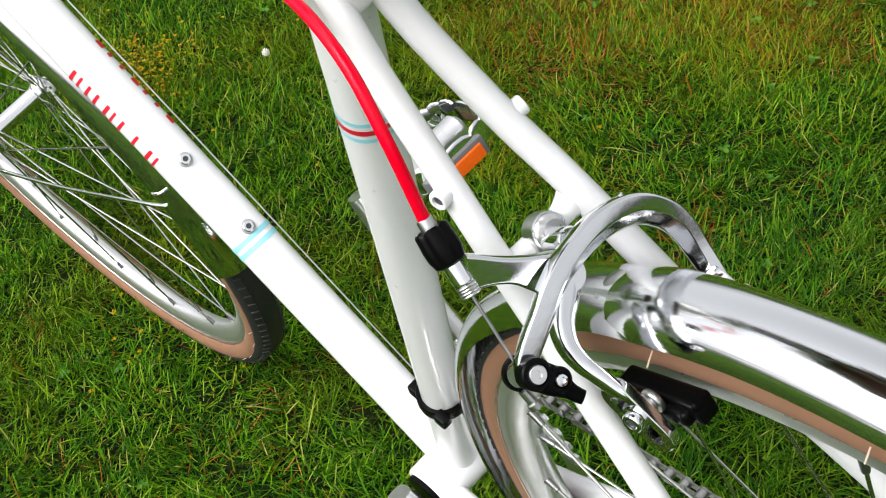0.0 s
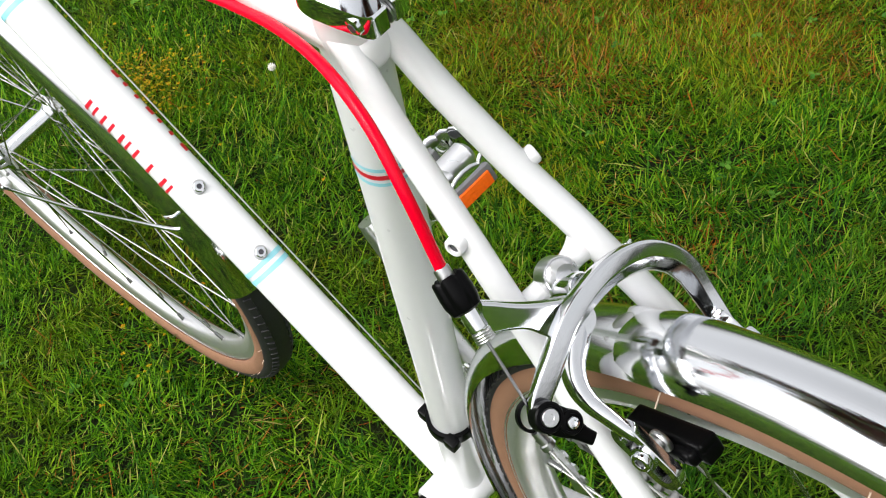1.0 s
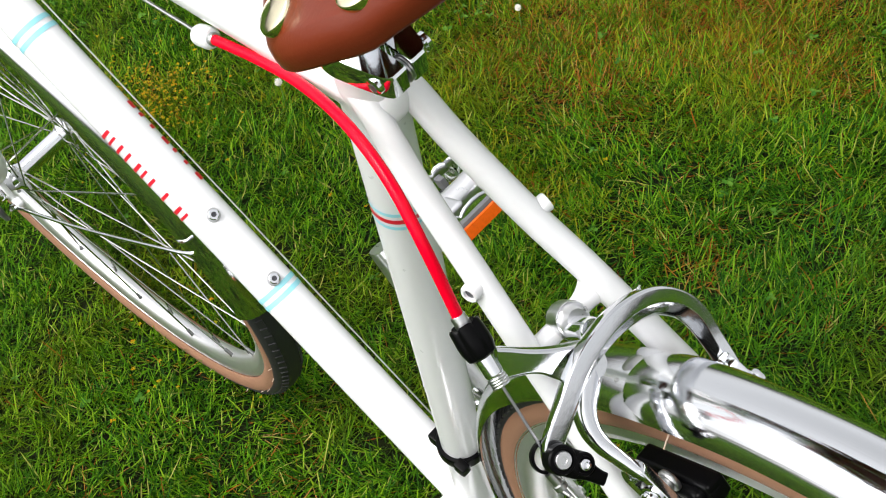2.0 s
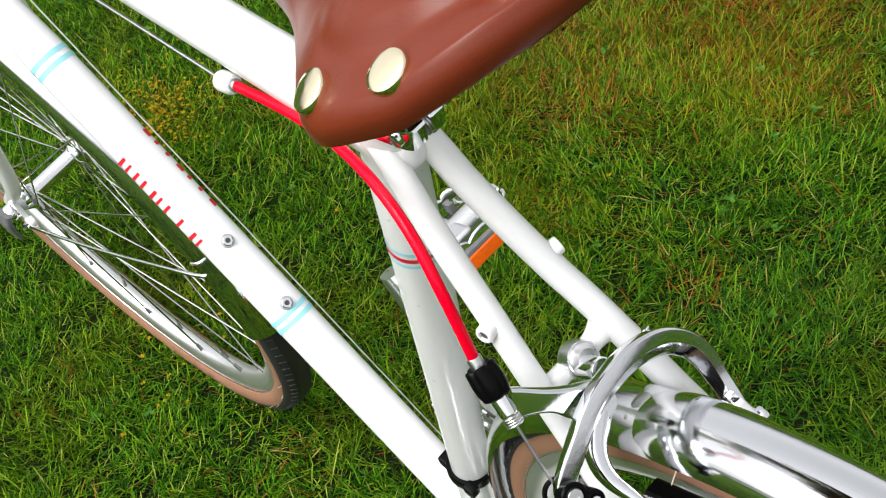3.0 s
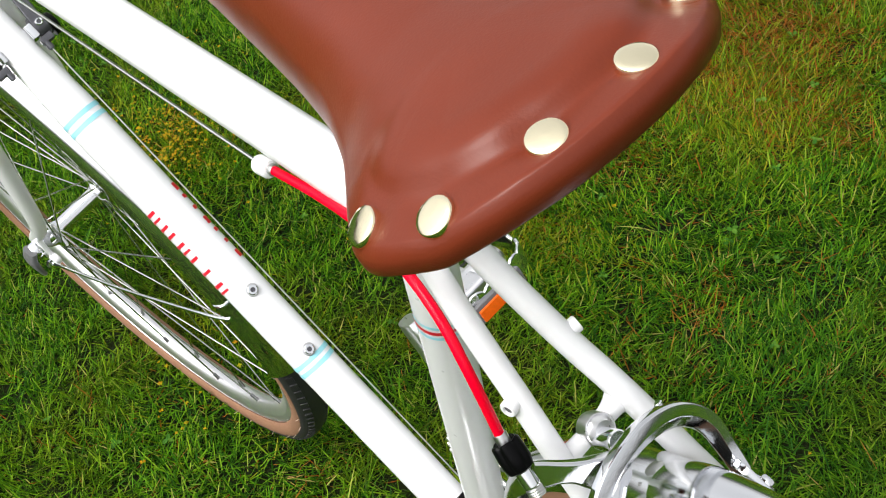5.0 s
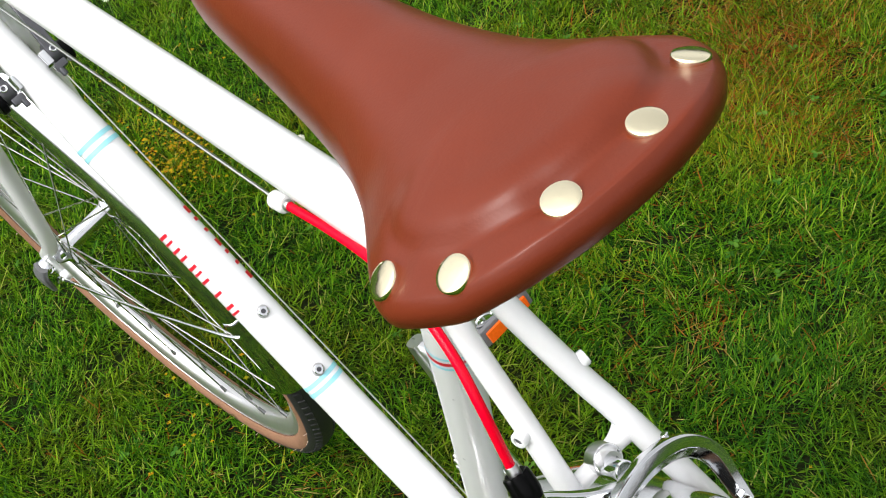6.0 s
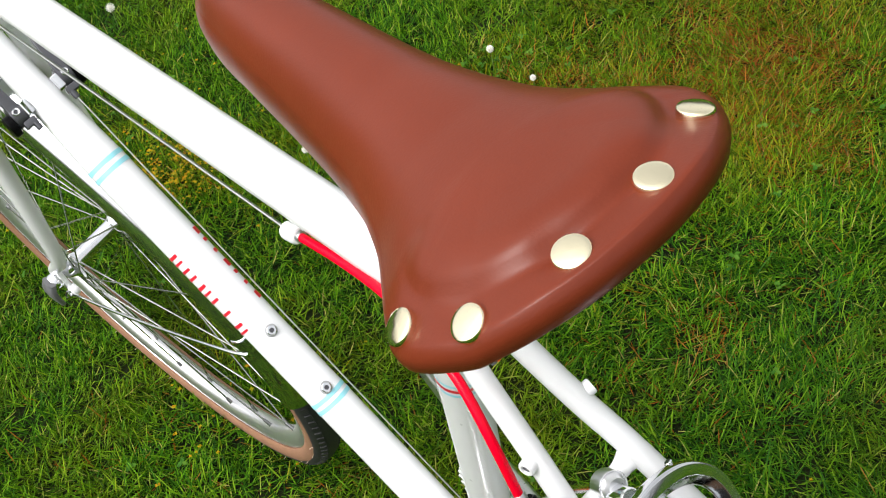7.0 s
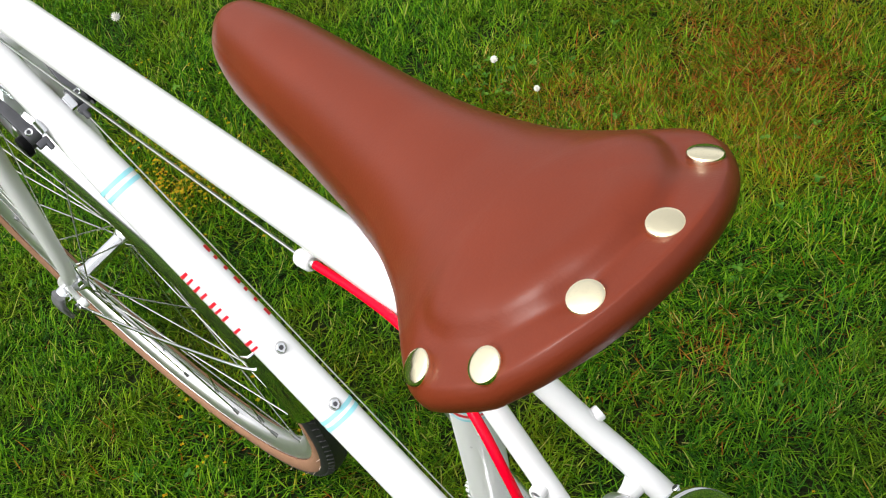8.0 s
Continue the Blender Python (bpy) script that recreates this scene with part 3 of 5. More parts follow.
# quick release
qr = B()
rows = [(-0.0564, -0.0205, 0.0405, 0.0050, 0.0028), (-0.0535, -0.0262, 0.0407, 0.0060, 0.0028), (-0.0505, -0.0322, 0.0407, 0.0054, 0.0026), (-0.0490, -0.0372, 0.0405, 0.0036, 0.0024), (-0.0476, -0.0410, 0.0404, 0.0031, 0.0022), (-0.0464, -0.0436, 0.0404, 0.0029, 0.0020)]
sweep(qr, [(*cal(y, u, n), t, w) for y, u, n, w, t in spline(rows, 6)], STAY_N, 24, 0.6)
PIV, PIV2 = cal(-0.0554, -0.0226, 0), cal(-0.0498, -0.0309, 0)
turned(qr, [(0.0064, 0.0375), (0.0064, 0.0434), (0.0058, 0.0441), (0.0047, 0.0441), (0.0045, 0.0434)], PIV, STAY_N, 28)
turned(qr, [(0.0052, 0.0375), (0.0052, 0.0434), (0.0046, 0.0441), (0.0037, 0.0441), (0.0035, 0.0434)], PIV2, STAY_N, 28)
lever = part("release_lever", qr, BLACK, rear_brake, "black brake quick-release lever")
part("lever_pivot", turned(B(), [(0.0038, 0.042), (0.0038, 0.0444), (0.0035, 0.0448), (0.0016, 0.0448), (0.0014, 0.0444), (0.0008, 0.0444)], PIV, STAY_N, 32), ALLOY, lever, "brushed alloy pivot cap")
part("lever_bolt", turned(B(), [(0.0028, 0.042), (0.0028, 0.0446), (0.0023, 0.0455), (0.0014, 0.0456), (0.0012, 0.0442)], PIV2, STAY_N, 24), CHROME, lever, "chrome hex socket bolt")
part("lever_back", lathe(B(), [(0.0058, 0.0290), (0.0070, 0.0290), (0.0072, 0.0297), (0.0072, 0.0317), (0.0058, 0.0317)], cal(-0.0562, -0.0222, 0), STAY_N, 32), BLACK, rear_brake, "black washer ring")
part("clamp_screw", turned(B(), [(0.0022, 0), (0.0022, 0.006), (0.0030, 0.0065), (0.0030, 0.009)], cal(-0.0600, -0.0275, 0.032), STAY_U * -1, 14), STEEL, rear_brake)
# barrel adjuster with rubber boot
CAB0, CAB1 = cal(-0.0446, 0.0430, 0.0245), cal(-0.0560, -0.0200, 0.0320)
cabd = (CAB0 - CAB1).normalized()
bs = cal(-0.0446, 0.0420, 0.0245)
boot = B()
n_rows = [(0.0042, -0.0016), (0.0062, -0.0004), (0.0070, -0.0012), (0.0072, -0.0035), (0.0075, -0.0080), (0.0074, -0.0118), (0.0064, -0.0156), (0.0048, -0.0166)]
rings = []
ua = (V(0, 1, 0) - cabd * cabd.y).normalized()
ub = cabd.cross(ua)
for r, h in n_rows:
    ring = []
    for j in range(48):
        a = 2 * math.pi * j / 48
        rr = r * (1 - 0.12 * (0.5 + 0.5 * math.cos(5 * a)) ** 4)
        ring.append(boot.verts.new(bs + cabd * (h - (0.0010 * (0.5 + 0.5 * math.cos(5 * a)) ** 4 if h > -0.002 else 0)) + ua * rr * math.cos(a) + ub * rr * math.sin(a)))
    rings.append(ring)
for p, q in zip(rings, rings[1:]):
    for j in range(48):
        boot.faces.new((p[j], p[(j + 1) % 48], q[(j + 1) % 48], q[j]))
boot.faces.new(rings[0]), boot.faces.new(rings[-1][::-1])
part("adjuster_boot", boot, BLACK, rear_brake, "ribbed black rubber barrel boot")
part("barrel", turned(B(), [(0.0040, -0.0150), (0.0041, -0.017), (0.0041, -0.0245), (0.0036, -0.0256)], bs, cabd, 28), CHROME, rear_brake, "chrome barrel adjuster")
spring = B()
for i in range(4):
    h = -0.0264 - i * 0.0012
    lathe(spring, [(0.0034, h - 0.0005), (0.0040, h - 0.0005), (0.0042, h), (0.0040, h + 0.0005), (0.0034, h + 0.0005)], bs, cabd, 24)
part("barrel_spring", spring, STEEL, rear_brake, "small coil spring")
part("ferrule", turned(B(), [(0.0034, -0.003), (0.0034, 0.0030), (0.0031, 0.0036)], bs, cabd, 22), STEEL, rear_brake, "steel cable ferrule")
part("brake_wire", rod(B(), [bs - cabd * 0.02, CAB1], 0.0007, 8), WIRE, rear_brake, "bare steel brake wire")
# mounting nut in front of the bridge, with its dished washer
nut = turned(B(), [(0.0072, -0.0050), (0.0084, -0.0044), (0.0087, -0.0030), (0.0087, 0.0050), (0.0082, 0.0058), (0.0074, 0.0056), (0.0062, 0.0066), (0.0052, 0.0100)], BRIDGE, STAY_N, 40)
part("mounting_nut", nut, ALLOY, rear_brake, "chrome recessed mounting nut")
part("stop_screw", turned(B(), [(0.0024, -0.004), (0.0024, 0.0030), (0.0017, 0.0036)], cal(0.0240, -0.0060, 0.0250), STAY_U, 16), CHROME, rear_brake, "small chrome set screw")

# rear brake cable: red housing and bare wire along the top tube
house = spline([tuple(bs + cabd * 0.0025), (0.2295, -0.0399, 0.7498), (0.2109, -0.0321, 0.7729), (0.1810, -0.0243, 0.7832), (0.1440, -0.0180, 0.7827), (0.1041, -0.0146, 0.7781), (0.0640, -0.0135, 0.7735)], 12)
cable_housing = part("cable_housing", rod(B(), [tuple(q) for q in house], 0.0026, 16), REDHOUSE, bicycle, "glossy red brake cable housing")
stop_d = V(1, 0, 0.16).normalized()
stop = part("cable_stop", turned(B(), [(0.0042, -0.013), (0.0052, -0.012), (0.0055, -0.010), (0.0055, -0.002), (0.0046, 0.0), (0.0036, 0.0005)], V(0.0625, -0.0135, 0.7732), stop_d, 24), WHITE, top_tube, "white painted cable stop")
part("ferrule", turned(B(), [(0.0034, -0.001), (0.0034, 0.003), (0.0029, 0.0036)], V(0.0625, -0.0135, 0.7732), stop_d, 18), STEEL, stop, "steel cable ferrule")
part("brake_wire", rod(B(), [(0.056, -0.0138, 0.7722), (-0.395, -0.0140, 0.8225)], 0.0010, 8), STEEL, top_tube, "bare steel brake wire")
part("shift_wire", rod(B(), [tuple(BB + DT * 0.03 + V(0, 0.019, 0) + DTN * 0.006), tuple(BB + DT * 0.537 + V(0, 0.0190, 0) + DTN * 0.0072)], 0.0006, 6), STEEL, down_tube, "thin bare gear wire")

# seat clamp and seat post
CL = LUG + ST * 0.0262
SB = V(ST.z, 0, -ST.x)  # square to the seat tube, to the rear


def clamp_half(bm, s, outline, h0, h1, e=0.0010):
    """One half of the clamp: an outline of (back, side) points drawn along the tube, with eased edges."""
    c = [sum(q[i] for q in outline) / len(outline) for i in (0, 1)]
    rings = []
    for h, k in ((h0, e), (h0 + e, 0), (h1 - e, 0), (h1, e)):
        ring = []
        for b, y in outline:
            ln = math.hypot(b - c[0], y - c[1])
            f = 1 - k / ln
            ring.append(bm.verts.new(CL + SB * (c[0] + (b - c[0]) * f) + V(0, s * (c[1] + (y - c[1]) * f), 0) + ST * h))
        rings.append(ring)
    n = len(outline)
    for p, q in zip(rings, rings[1:]):
        for i in range(n):
            bm.faces.new((p[i], p[(i + 1) % n], q[(i + 1) % n], q[i]))
    bm.faces.new(rings[0][::-1]), bm.faces.new(rings[-1])


half_clamp = [(0.0180 * math.cos(a), 0.0180 * math.sin(a)) for a in [math.pi * (1 - i / 22 * 0.583) for i in range(23)]]
half_clamp += [(0.0138, 0.0152), (0.0220, 0.0128), (0.0262, 0.0114), (0.0285, 0.0100), (0.0294, 0.0082), (0.0294, 0.0020), (0.0288, 0.0013), (0.0150, 0.0012)]
half_clamp += [(0.0139 * math.cos(a), 0.0139 * math.sin(a)) for a in [0.1 + (math.pi - 0.1) * i / 22 for i in range(23)]]
clamp = B()
for s in (-1, 1):
    clamp_half(clamp, s, half_clamp, -0.0040, 0.0092)
seat_clamp = part("seat_clamp", clamp, CHROME, bicycle, "polished alloy seat clamp")
CB = CL + SB * 0.0222 + ST * 0.0026
part("clamp_bolt", turned(B(), [(0.0034, -0.0140), (0.0040, -0.0136), (0.0040, -0.010), (0.0026, -0.008), (0.0026, 0.0135), (0.0044, 0.0136), (0.0044, 0.0156)], CB, (0, 1, 0), 20), CHROME, seat_clamp, "hex socket bolt")
part("bolt_socket", turned(B(), [(0.0021, -0.0143), (0.0021, -0.012)], CB, (0, 1, 0), 6), DARK, seat_clamp)
for y in (-0.0006, 0.0006):
    part("clamp_washer", turned(B(), [(0.0058, -0.0004), (0.0058, 0.0004)], CB + V(0, y, 0) + SB * 0.003, (0, 1, 0), 28), STEEL, seat_clamp, "thin steel washer")
seat_post = part("seat_post", rod(B(), [BB + ST * 0.48, BB + ST * 0.655], 0.0138, 36), CHROME, bicycle, "polished alloy seat post")
bm = B()
block(bm, BB + ST * 0.660 + V(0.002, 0, 0), (0.036, 0.040, 0.022), bevel=0.004)
part("saddle_cradle", bm, ALLOY, seat_post, "alloy saddle cradle")

# ---- leather saddle, turned a little on its post ----
SADDLE_TURN, SADDLE_AT = 6.3, V(0.1605, 0.0125, 0.0)
SROT = Matrix.Rotation(radians(-SADDLE_TURN), 4, "Z")


def sad(x, y, z):
    return SADDLE_AT + SROT @ V(x, y, z)


HALF = [(0.1835, 0.0), (0.1825, 0.016), (0.1785, 0.0325), (0.1720, 0.0455), (0.1625, 0.0570), (0.1510, 0.0655), (0.1390, 0.0705), (0.1270, 0.0697), (0.1140, 0.0635), (0.0970, 0.0545), (0.0750, 0.0445), (0.0450, 0.0355), (0.0100, 0.0295), (-0.0300, 0.0255), (-0.0700, 0.0223), (-0.1050, 0.0192), (-0.1270, 0.0140), (-0.1370, 0.0078), (-0.1405, 0.0)]
half = spline(HALF, 6)
outline = half[:-1] + [np.array((q[0], -q[1])) for q in half[::-1]][:-1]
NO = len(outline)
lerp = lambda x, rows: float(np.interp(x, [q[0] for q in rows], [q[1] for q in rows]))
TOPZ = [(-0.145, 0.911), (-0.12, 0.9170), (-0.08, 0.9210), (-0.03, 0.9215), (0.03, 0.9230), (0.08, 0.9275), (0.12, 0.9340), (0.155, 0.9395), (0.1835, 0.9415)]
DROOP = [(-0.141, 0.010), (-0.10, 0.015), (-0.03, 0.019), (0.04, 0.022), (0.09, 0.0235), (0.139, 0.0215), (0.151, 0.0180), (0.163, 0.0145), (0.172, 0.009), (0.1785, 0.005), (0.1835, 0.003)]
SKIRT = [(-0.141, 0.018), (-0.10, 0.024), (-0.03, 0.027), (0.04, 0.024), (0.09, 0.017), (0.139, 0.0125), (0.1835, 0.0135)]
BOW = [(-0.141, 0.0012), (-0.10, 0.0026), (-0.03, 0.0032), (0.04, 0.0022), (0.10, 0.0), (0.1835, -0.0006)]  # the leather has pulled a little to one side
RIVETS = ((0.1500, 0.0550), (0.1690, 0.0220), (0.1720, -0.0170), (0.1580, -0.0530), (0.1315, -0.0660))


def sad_point(k, t):
    """A point of the saddle's top: k along the outline, t from the middle line (0) to the edge (1) and down the skirt (to 2)."""
    ox, oy = outline[k % NO]
    sx = min(max(ox, -0.120), 0.108)
    q = min(t, 1.0)
    x, y = sx + (ox - sx) * q, oy * q
    rear = min(max((ox - 0.112) / 0.03, 0.0), 1.0)
    z = lerp(x, TOPZ) - lerp(ox, DROOP) * q ** 2.6
    step = min(max((q - 0.70) / 0.11, 0.0), 1.0)
    z -= rear * (0.0032 * step * step * (3 - 2 * step) + 0.0010 * math.exp(-((q - 0.80) / 0.04) ** 2) - 0.0010 * math.exp(-((q - 0.60) / 0.09) ** 2) - 0.0022 * max(0.0, q - 0.86) / 0.14)
    for rx, ry in RIVETS:  # the leather is drawn down round each rivet
        z -= 0.0020 * math.exp(-((x - rx + 0.004) ** 2 + (y - ry) ** 2) / 0.0085 ** 2)
    if t > 1:
        s = t - 1
        k0, k1 = outline[(k - 1) % NO], outline[(k + 1) % NO]
        nx, ny = k1[1] - k0[1], k0[0] - k1[0]
        ln = math.hypot(nx, ny) or 1
        nx, ny = nx / ln, ny / ln
        if nx * (ox - 0.04) + ny * oy < 0:
            nx, ny = -nx, -ny
        sk = lerp(ox, SKIRT)
        flare = 0.0042 * math.sin(min(1, s * 1.25) * math.pi * 0.5) * (1 + 0.1 * rear) - 0.004 * rear * max(0, s - 0.5)
        x, y, z = x + nx * flare, y + ny * flare, z - sk * s ** 1.25
    return sad(x, y + lerp(ox, BOW), z)


ts = [0.06, 0.2, 0.35, 0.46, 0.54, 0.60, 0.65, 0.69, 0.72, 0.75, 0.78, 0.81, 0.84, 0.87, 0.90, 0.93, 0.97, 1.0, 1.06, 1.14, 1.26, 1.42, 1.6, 1.8, 1.94, 2.0]
bm = B()
rings = [[bm.verts.new(sad_point(k, t)) for k in range(NO)] for t in ts]
under = []
for t, dz in ((2.0, -0.0006), (1.85, -0.0004), (1.5, 0.0), (1.0, -0.0045), (0.7, -0.0055), (0.3, -0.0055), (0.06, -0.0055)):
    ring = []
    for k in range(NO):
        v = sad_point(k, t)
        o = outline[k]
        c = sad(min(max(o[0], -0.120), 0.108), 0, v.z)
        if t >= 1:
            v = v + (c - v).normalized() * 0.0042
        ring.append(bm.verts.new(V(v.x, v.y, v.z + dz)))
    under.append(ring)
for seq in (rings, under):
    for p, q in zip(seq, seq[1:]):
        for k in range(NO):
            bm.faces.new((p[k], p[(k + 1) % NO], q[(k + 1) % NO], q[k]))
for k in range(NO):
    bm.faces.new((rings[-1][k], rings[-1][(k + 1) % NO], under[0][(k + 1) % NO], under[0][k]))
for seq in (rings[0], under[-1]):
    m = len(half) - 1
    for k in range(m):
        a, b = k, (NO - k) % NO
        c, d = k + 1, (NO - k - 1) % NO
        q = list(dict.fromkeys((seq[a], seq[c], seq[d], seq[b])))
        if len(q) > 2:
            bm.faces.new(q)
saddle = part("saddle", bm, LEATHER, bicycle, "smooth reddish-brown leather saddle with brass rivets")
saddle.data.set_sharp_from_angle(angle=radians(70))
saddle.modifiers.clear()


def rivet(k, t, r):
    p, a, b = sad_point(k, t), sad_point(k + 5, t) - sad_point(k - 5, t), sad_point(k, t + 0.11) - sad_point(k, t - 0.16)
    n = a.cross(b).normalized()
    if n.z < 0:
        n = -n
    rows = [(r * 0.96, -0.005), (r, -0.0008), (r, 0.0), (r * 0.985, 0.0007), (r * 0.92, 0.0012), (r * 0.7, 0.0015), (r * 0.4, 0.0017), (r * 0.12, 0.0018)]
    part("rivet", turned(B(), rows, p + n * 0.0018, n, 32), BRASS, saddle, "domed polished brass rivet")


for k, t in ((28, 0.915), (9, 0.87), (-7, 0.875), (-24, 0.93), (-39, 0.945)):
    rivet(k, t, 0.0071)
for s in (-1, 1):
    rail = [tuple(sad(x, s * y, z)) for x, y, z in ((0.150, 0.045, 0.905), (0.10, 0.026, 0.890), (0.03, 0.022, 0.884), (-0.05, 0.017, 0.884), (-0.10, 0.010, 0.890), (-0.122, 0.006, 0.900))]
    part("saddle_rail", rod(B(), [tuple(q) for q in spline(rail, 5)], 0.0035, 12), CHROME, saddle, "chrome saddle rail")

# ---- fork, front brake, quick release ----
CROWN = HEAD0 + HD * 0.390
fork = part("fork_crown", sweep(B(), spline([(*(CROWN + V(0, -0.040, -0.006)), 0.013, 0.010), (*(CROWN + V(0, -0.022, 0.004)), 0.016, 0.013), (*(CROWN + V(0, 0, 0.006)), 0.018, 0.014), (*(CROWN + V(0, 0.022, 0.004)), 0.016, 0.013), (*(CROWN + V(0, 0.040, -0.006)), 0.013, 0.010)], 5), (1, 0, 0), 20), WHITE, bicycle, "white painted fork crown")
for s in (-1, 1):
    rows = [(*(HEAD0 + HD * 0.392 + V(0, s * 0.036, 0)), 0.0130, 0.0095), (*(HEAD0 + HD * 0.28 + V(0, s * 0.042, 0)), 0.0125, 0.0092), (*(HEAD0 + HD * 0.16 + V(0.000, s * 0.047, 0)), 0.0110, 0.0085), (*(HEAD0 + HD * 0.075 + V(-0.010, s * 0.050, 0)), 0.0090, 0.0078), (*(FRONT + V(0.004, s * 0.052, 0.016)), 0.0065, 0.0065)]
    blade = part("fork_blade", sweep(B(), spline(rows, 8), (1, 0, 0), 24), WHITE, bicycle, "curved white fork blade")
    bm = B()
    block(bm, FRONT + V(0.004, s * 0.0525, -0.002), (0.021, 0.006, 0.036), bevel=0.0025)
    turned(bm, [(0.0062, -0.004), (0.0070, -0.003), (0.0070, 0.003), (0.0062, 0.004)], FRONT + V(0.0145, s * 0.0525, -0.0145), (0, 1, 0), 16)
    part("dropout", bm, WHITE, blade, "white fork dropout")
    nutm = turned(B(), [(0.0040, 0.0), (0.0048, 0.0008), (0.0048, 0.0045), (0.0036, 0.0058), (0.0020, 0.008)], FRONT + V(0.0145, s * 0.0560, -0.0145), (0, s, 0), 6)
    part("eyelet_nut", nutm, CHROME, blade, "chrome nut")
skewer = part("axle_skewer", turned(B(), [(0.0095, -0.0645), (0.0105, -0.062), (0.0105, -0.0555), (0.004, -0.0555), (0.004, 0.0555), (0.0095, 0.0555), (0.0095, 0.064)], FRONT, (0, 1, 0), 24), CHROME, bicycle, "chrome quick-release axle")
rows = [(*(FRONT + V(0.004, -0.0655, 0.008)), 0.0095, 0.0050), (*(FRONT + V(0.001, -0.0700, -0.002)), 0.0115, 0.0042), (*(FRONT + V(-0.003, -0.0705, -0.015)), 0.0118, 0.0036), (*(FRONT + V(-0.0065, -0.0690, -0.028)), 0.0095, 0.0030)]
part("lever", sweep(B(), spline(rows, 5), (1, 0, 0), 18, 0.7), GREYPLASTIC, skewer, "dark grey curved lever")

FBC = HEAD0 + HD * 0.385 - V(math.sin(HEAD_A), 0, -math.cos(HEAD_A)) * 0.03
front_brake = part("front_brake", turned(B(), [(0.0075, -0.03), (0.0075, 0.012), (0.006, 0.014)], FBC, -V(math.sin(HEAD_A), 0, -math.cos(HEAD_A)), 24), CHROME, bicycle, "polished alloy front brake caliper")
# gear levers on both sides of the down tube
GEAR_V = 0.5545


def on_tube(v, y, h):
    return BB + DT * v + V(0, y, 0) + DTN * h


for s in (-1, 1):
    drum = turned(B(), [(0.0092, 0.0190), (0.0104, 0.0198), (0.0104, 0.0290), (0.0096, 0.0300)], on_tube(GEAR_V, 0, 0.001), (0, s, 0), 36)
    gear_lever = part("gear_lever", drum, DARK, bicycle, "dark polished gear lever drum")
    rows = [(0.5580, 0.0245, 0.0085, 0.0052, 0.0022), (0.5720, 0.0255, 0.0090, 0.0050, 0.0022), (0.5880, 0.0268, 0.0085, 0.0046, 0.0022), (0.6050, 0.0278, 0.0070, 0.0040, 0.0022), (0.6250, 0.0280, 0.0060, 0.0036, 0.0020), (0.6400, 0.0278, 0.0062, 0.0022, 0.0016)]
    part("lever_arm", bar(B(), [(*on_tube(v, s * y, h), w, t) for v, y, h, w, t in spline(rows, 6)], (0, 1, 0), 0.0012), DARK, gear_lever, "dark flat lever arm")
    bm = B()
    block(bm, on_tube(GEAR_V - 0.001, s * 0.0158, 0.0045), (0.0125, 0.0070, 0.0120), (DT, V(0, 1, 0), DTN), bevel=0.0014)
    part("lever_boss", bm, CHROME, gear_lever, "bright square lever boss")
    part("lever_cap", turned(B(), [(0.0080, 0.0300), (0.0096, 0.0308), (0.0096, 0.0352), (0.0084, 0.0366), (0.0040, 0.0370)], on_tube(GEAR_V - 0.004, 0, 0.0), (0, s, 0), 30), BLACK, gear_lever, "black round cap")
    part("lever_screw", lathe(B(), [(0.0018, 0.0100), (0.0018, 0.0122), (0.0026, 0.0124), (0.0032, 0.0118), (0.0032, 0.0100)], on_tube(GEAR_V + 0.001, s * 0.0250, 0), DTN, 20), CHROME, gear_lever, "small bright screw")
    bm = B()
    block(bm, on_tube(GEAR_V - 0.0115, s * 0.0215, 0.0050), (0.0060, 0.0110, 0.0090), (DT, V(0, 1, 0), DTN), bevel=0.0015)
    turned(bm, [(0.0026, 0.0), (0.0026, 0.0060), (0.0020, 0.0070)], on_tube(GEAR_V - 0.0135, s * 0.0190, 0.0070), -DT, 14)
    part("cable_exit", bm, DARK, gear_lever, "dark stop where the gear wire leaves")

# ---- cranks, pedals, chain ----
CR = V(-0.4727, 0, 0.8812)
crankset = part("chainring", lathe(B(), [(0.093, 0.0425), (0.089, 0.0415), (0.072, 0.0415), (0.070, 0.0430), (0.072, 0.0445), (0.089, 0.0445)], BB, (0, 1, 0), 96), ALLOY, bicycle, "silver alloy chainring")
teeth = B()
for i in range(44):
    a = 2 * math.pi * i / 44
    d = V(math.cos(a), 0, math.sin(a))
    block(teeth, BB + d * 0.0945 + V(0, 0.043, 0), (0.006, 0.0018, 0.005), (d, V(0, 1, 0), V(-d.z, 0, d.x)), bevel=0)
part("tooth_ring", teeth, ALLOY, crankset)
for i in range(5):
    a = 2 * math.pi * i / 5 + 0.4
    d = V(math.cos(a), 0, math.sin(a))
    part("spider_arm", sweep(B(), [(*(BB + V(0, 0.047, 0)), 0.004, 0.009), (*(BB + d * 0.078 + V(0, 0.0455, 0)), 0.003, 0.0055)], (0, 1, 0), 14, 0.7), ALLOY, crankset)
    part("chainring_bolt", turned(B(), [(0.0045, -0.005), (0.0045, 0.004), (0.003, 0.005)], BB + d * 0.074 + V(0, 0.045, 0), (0, 1, 0), 14), STEEL, crankset)


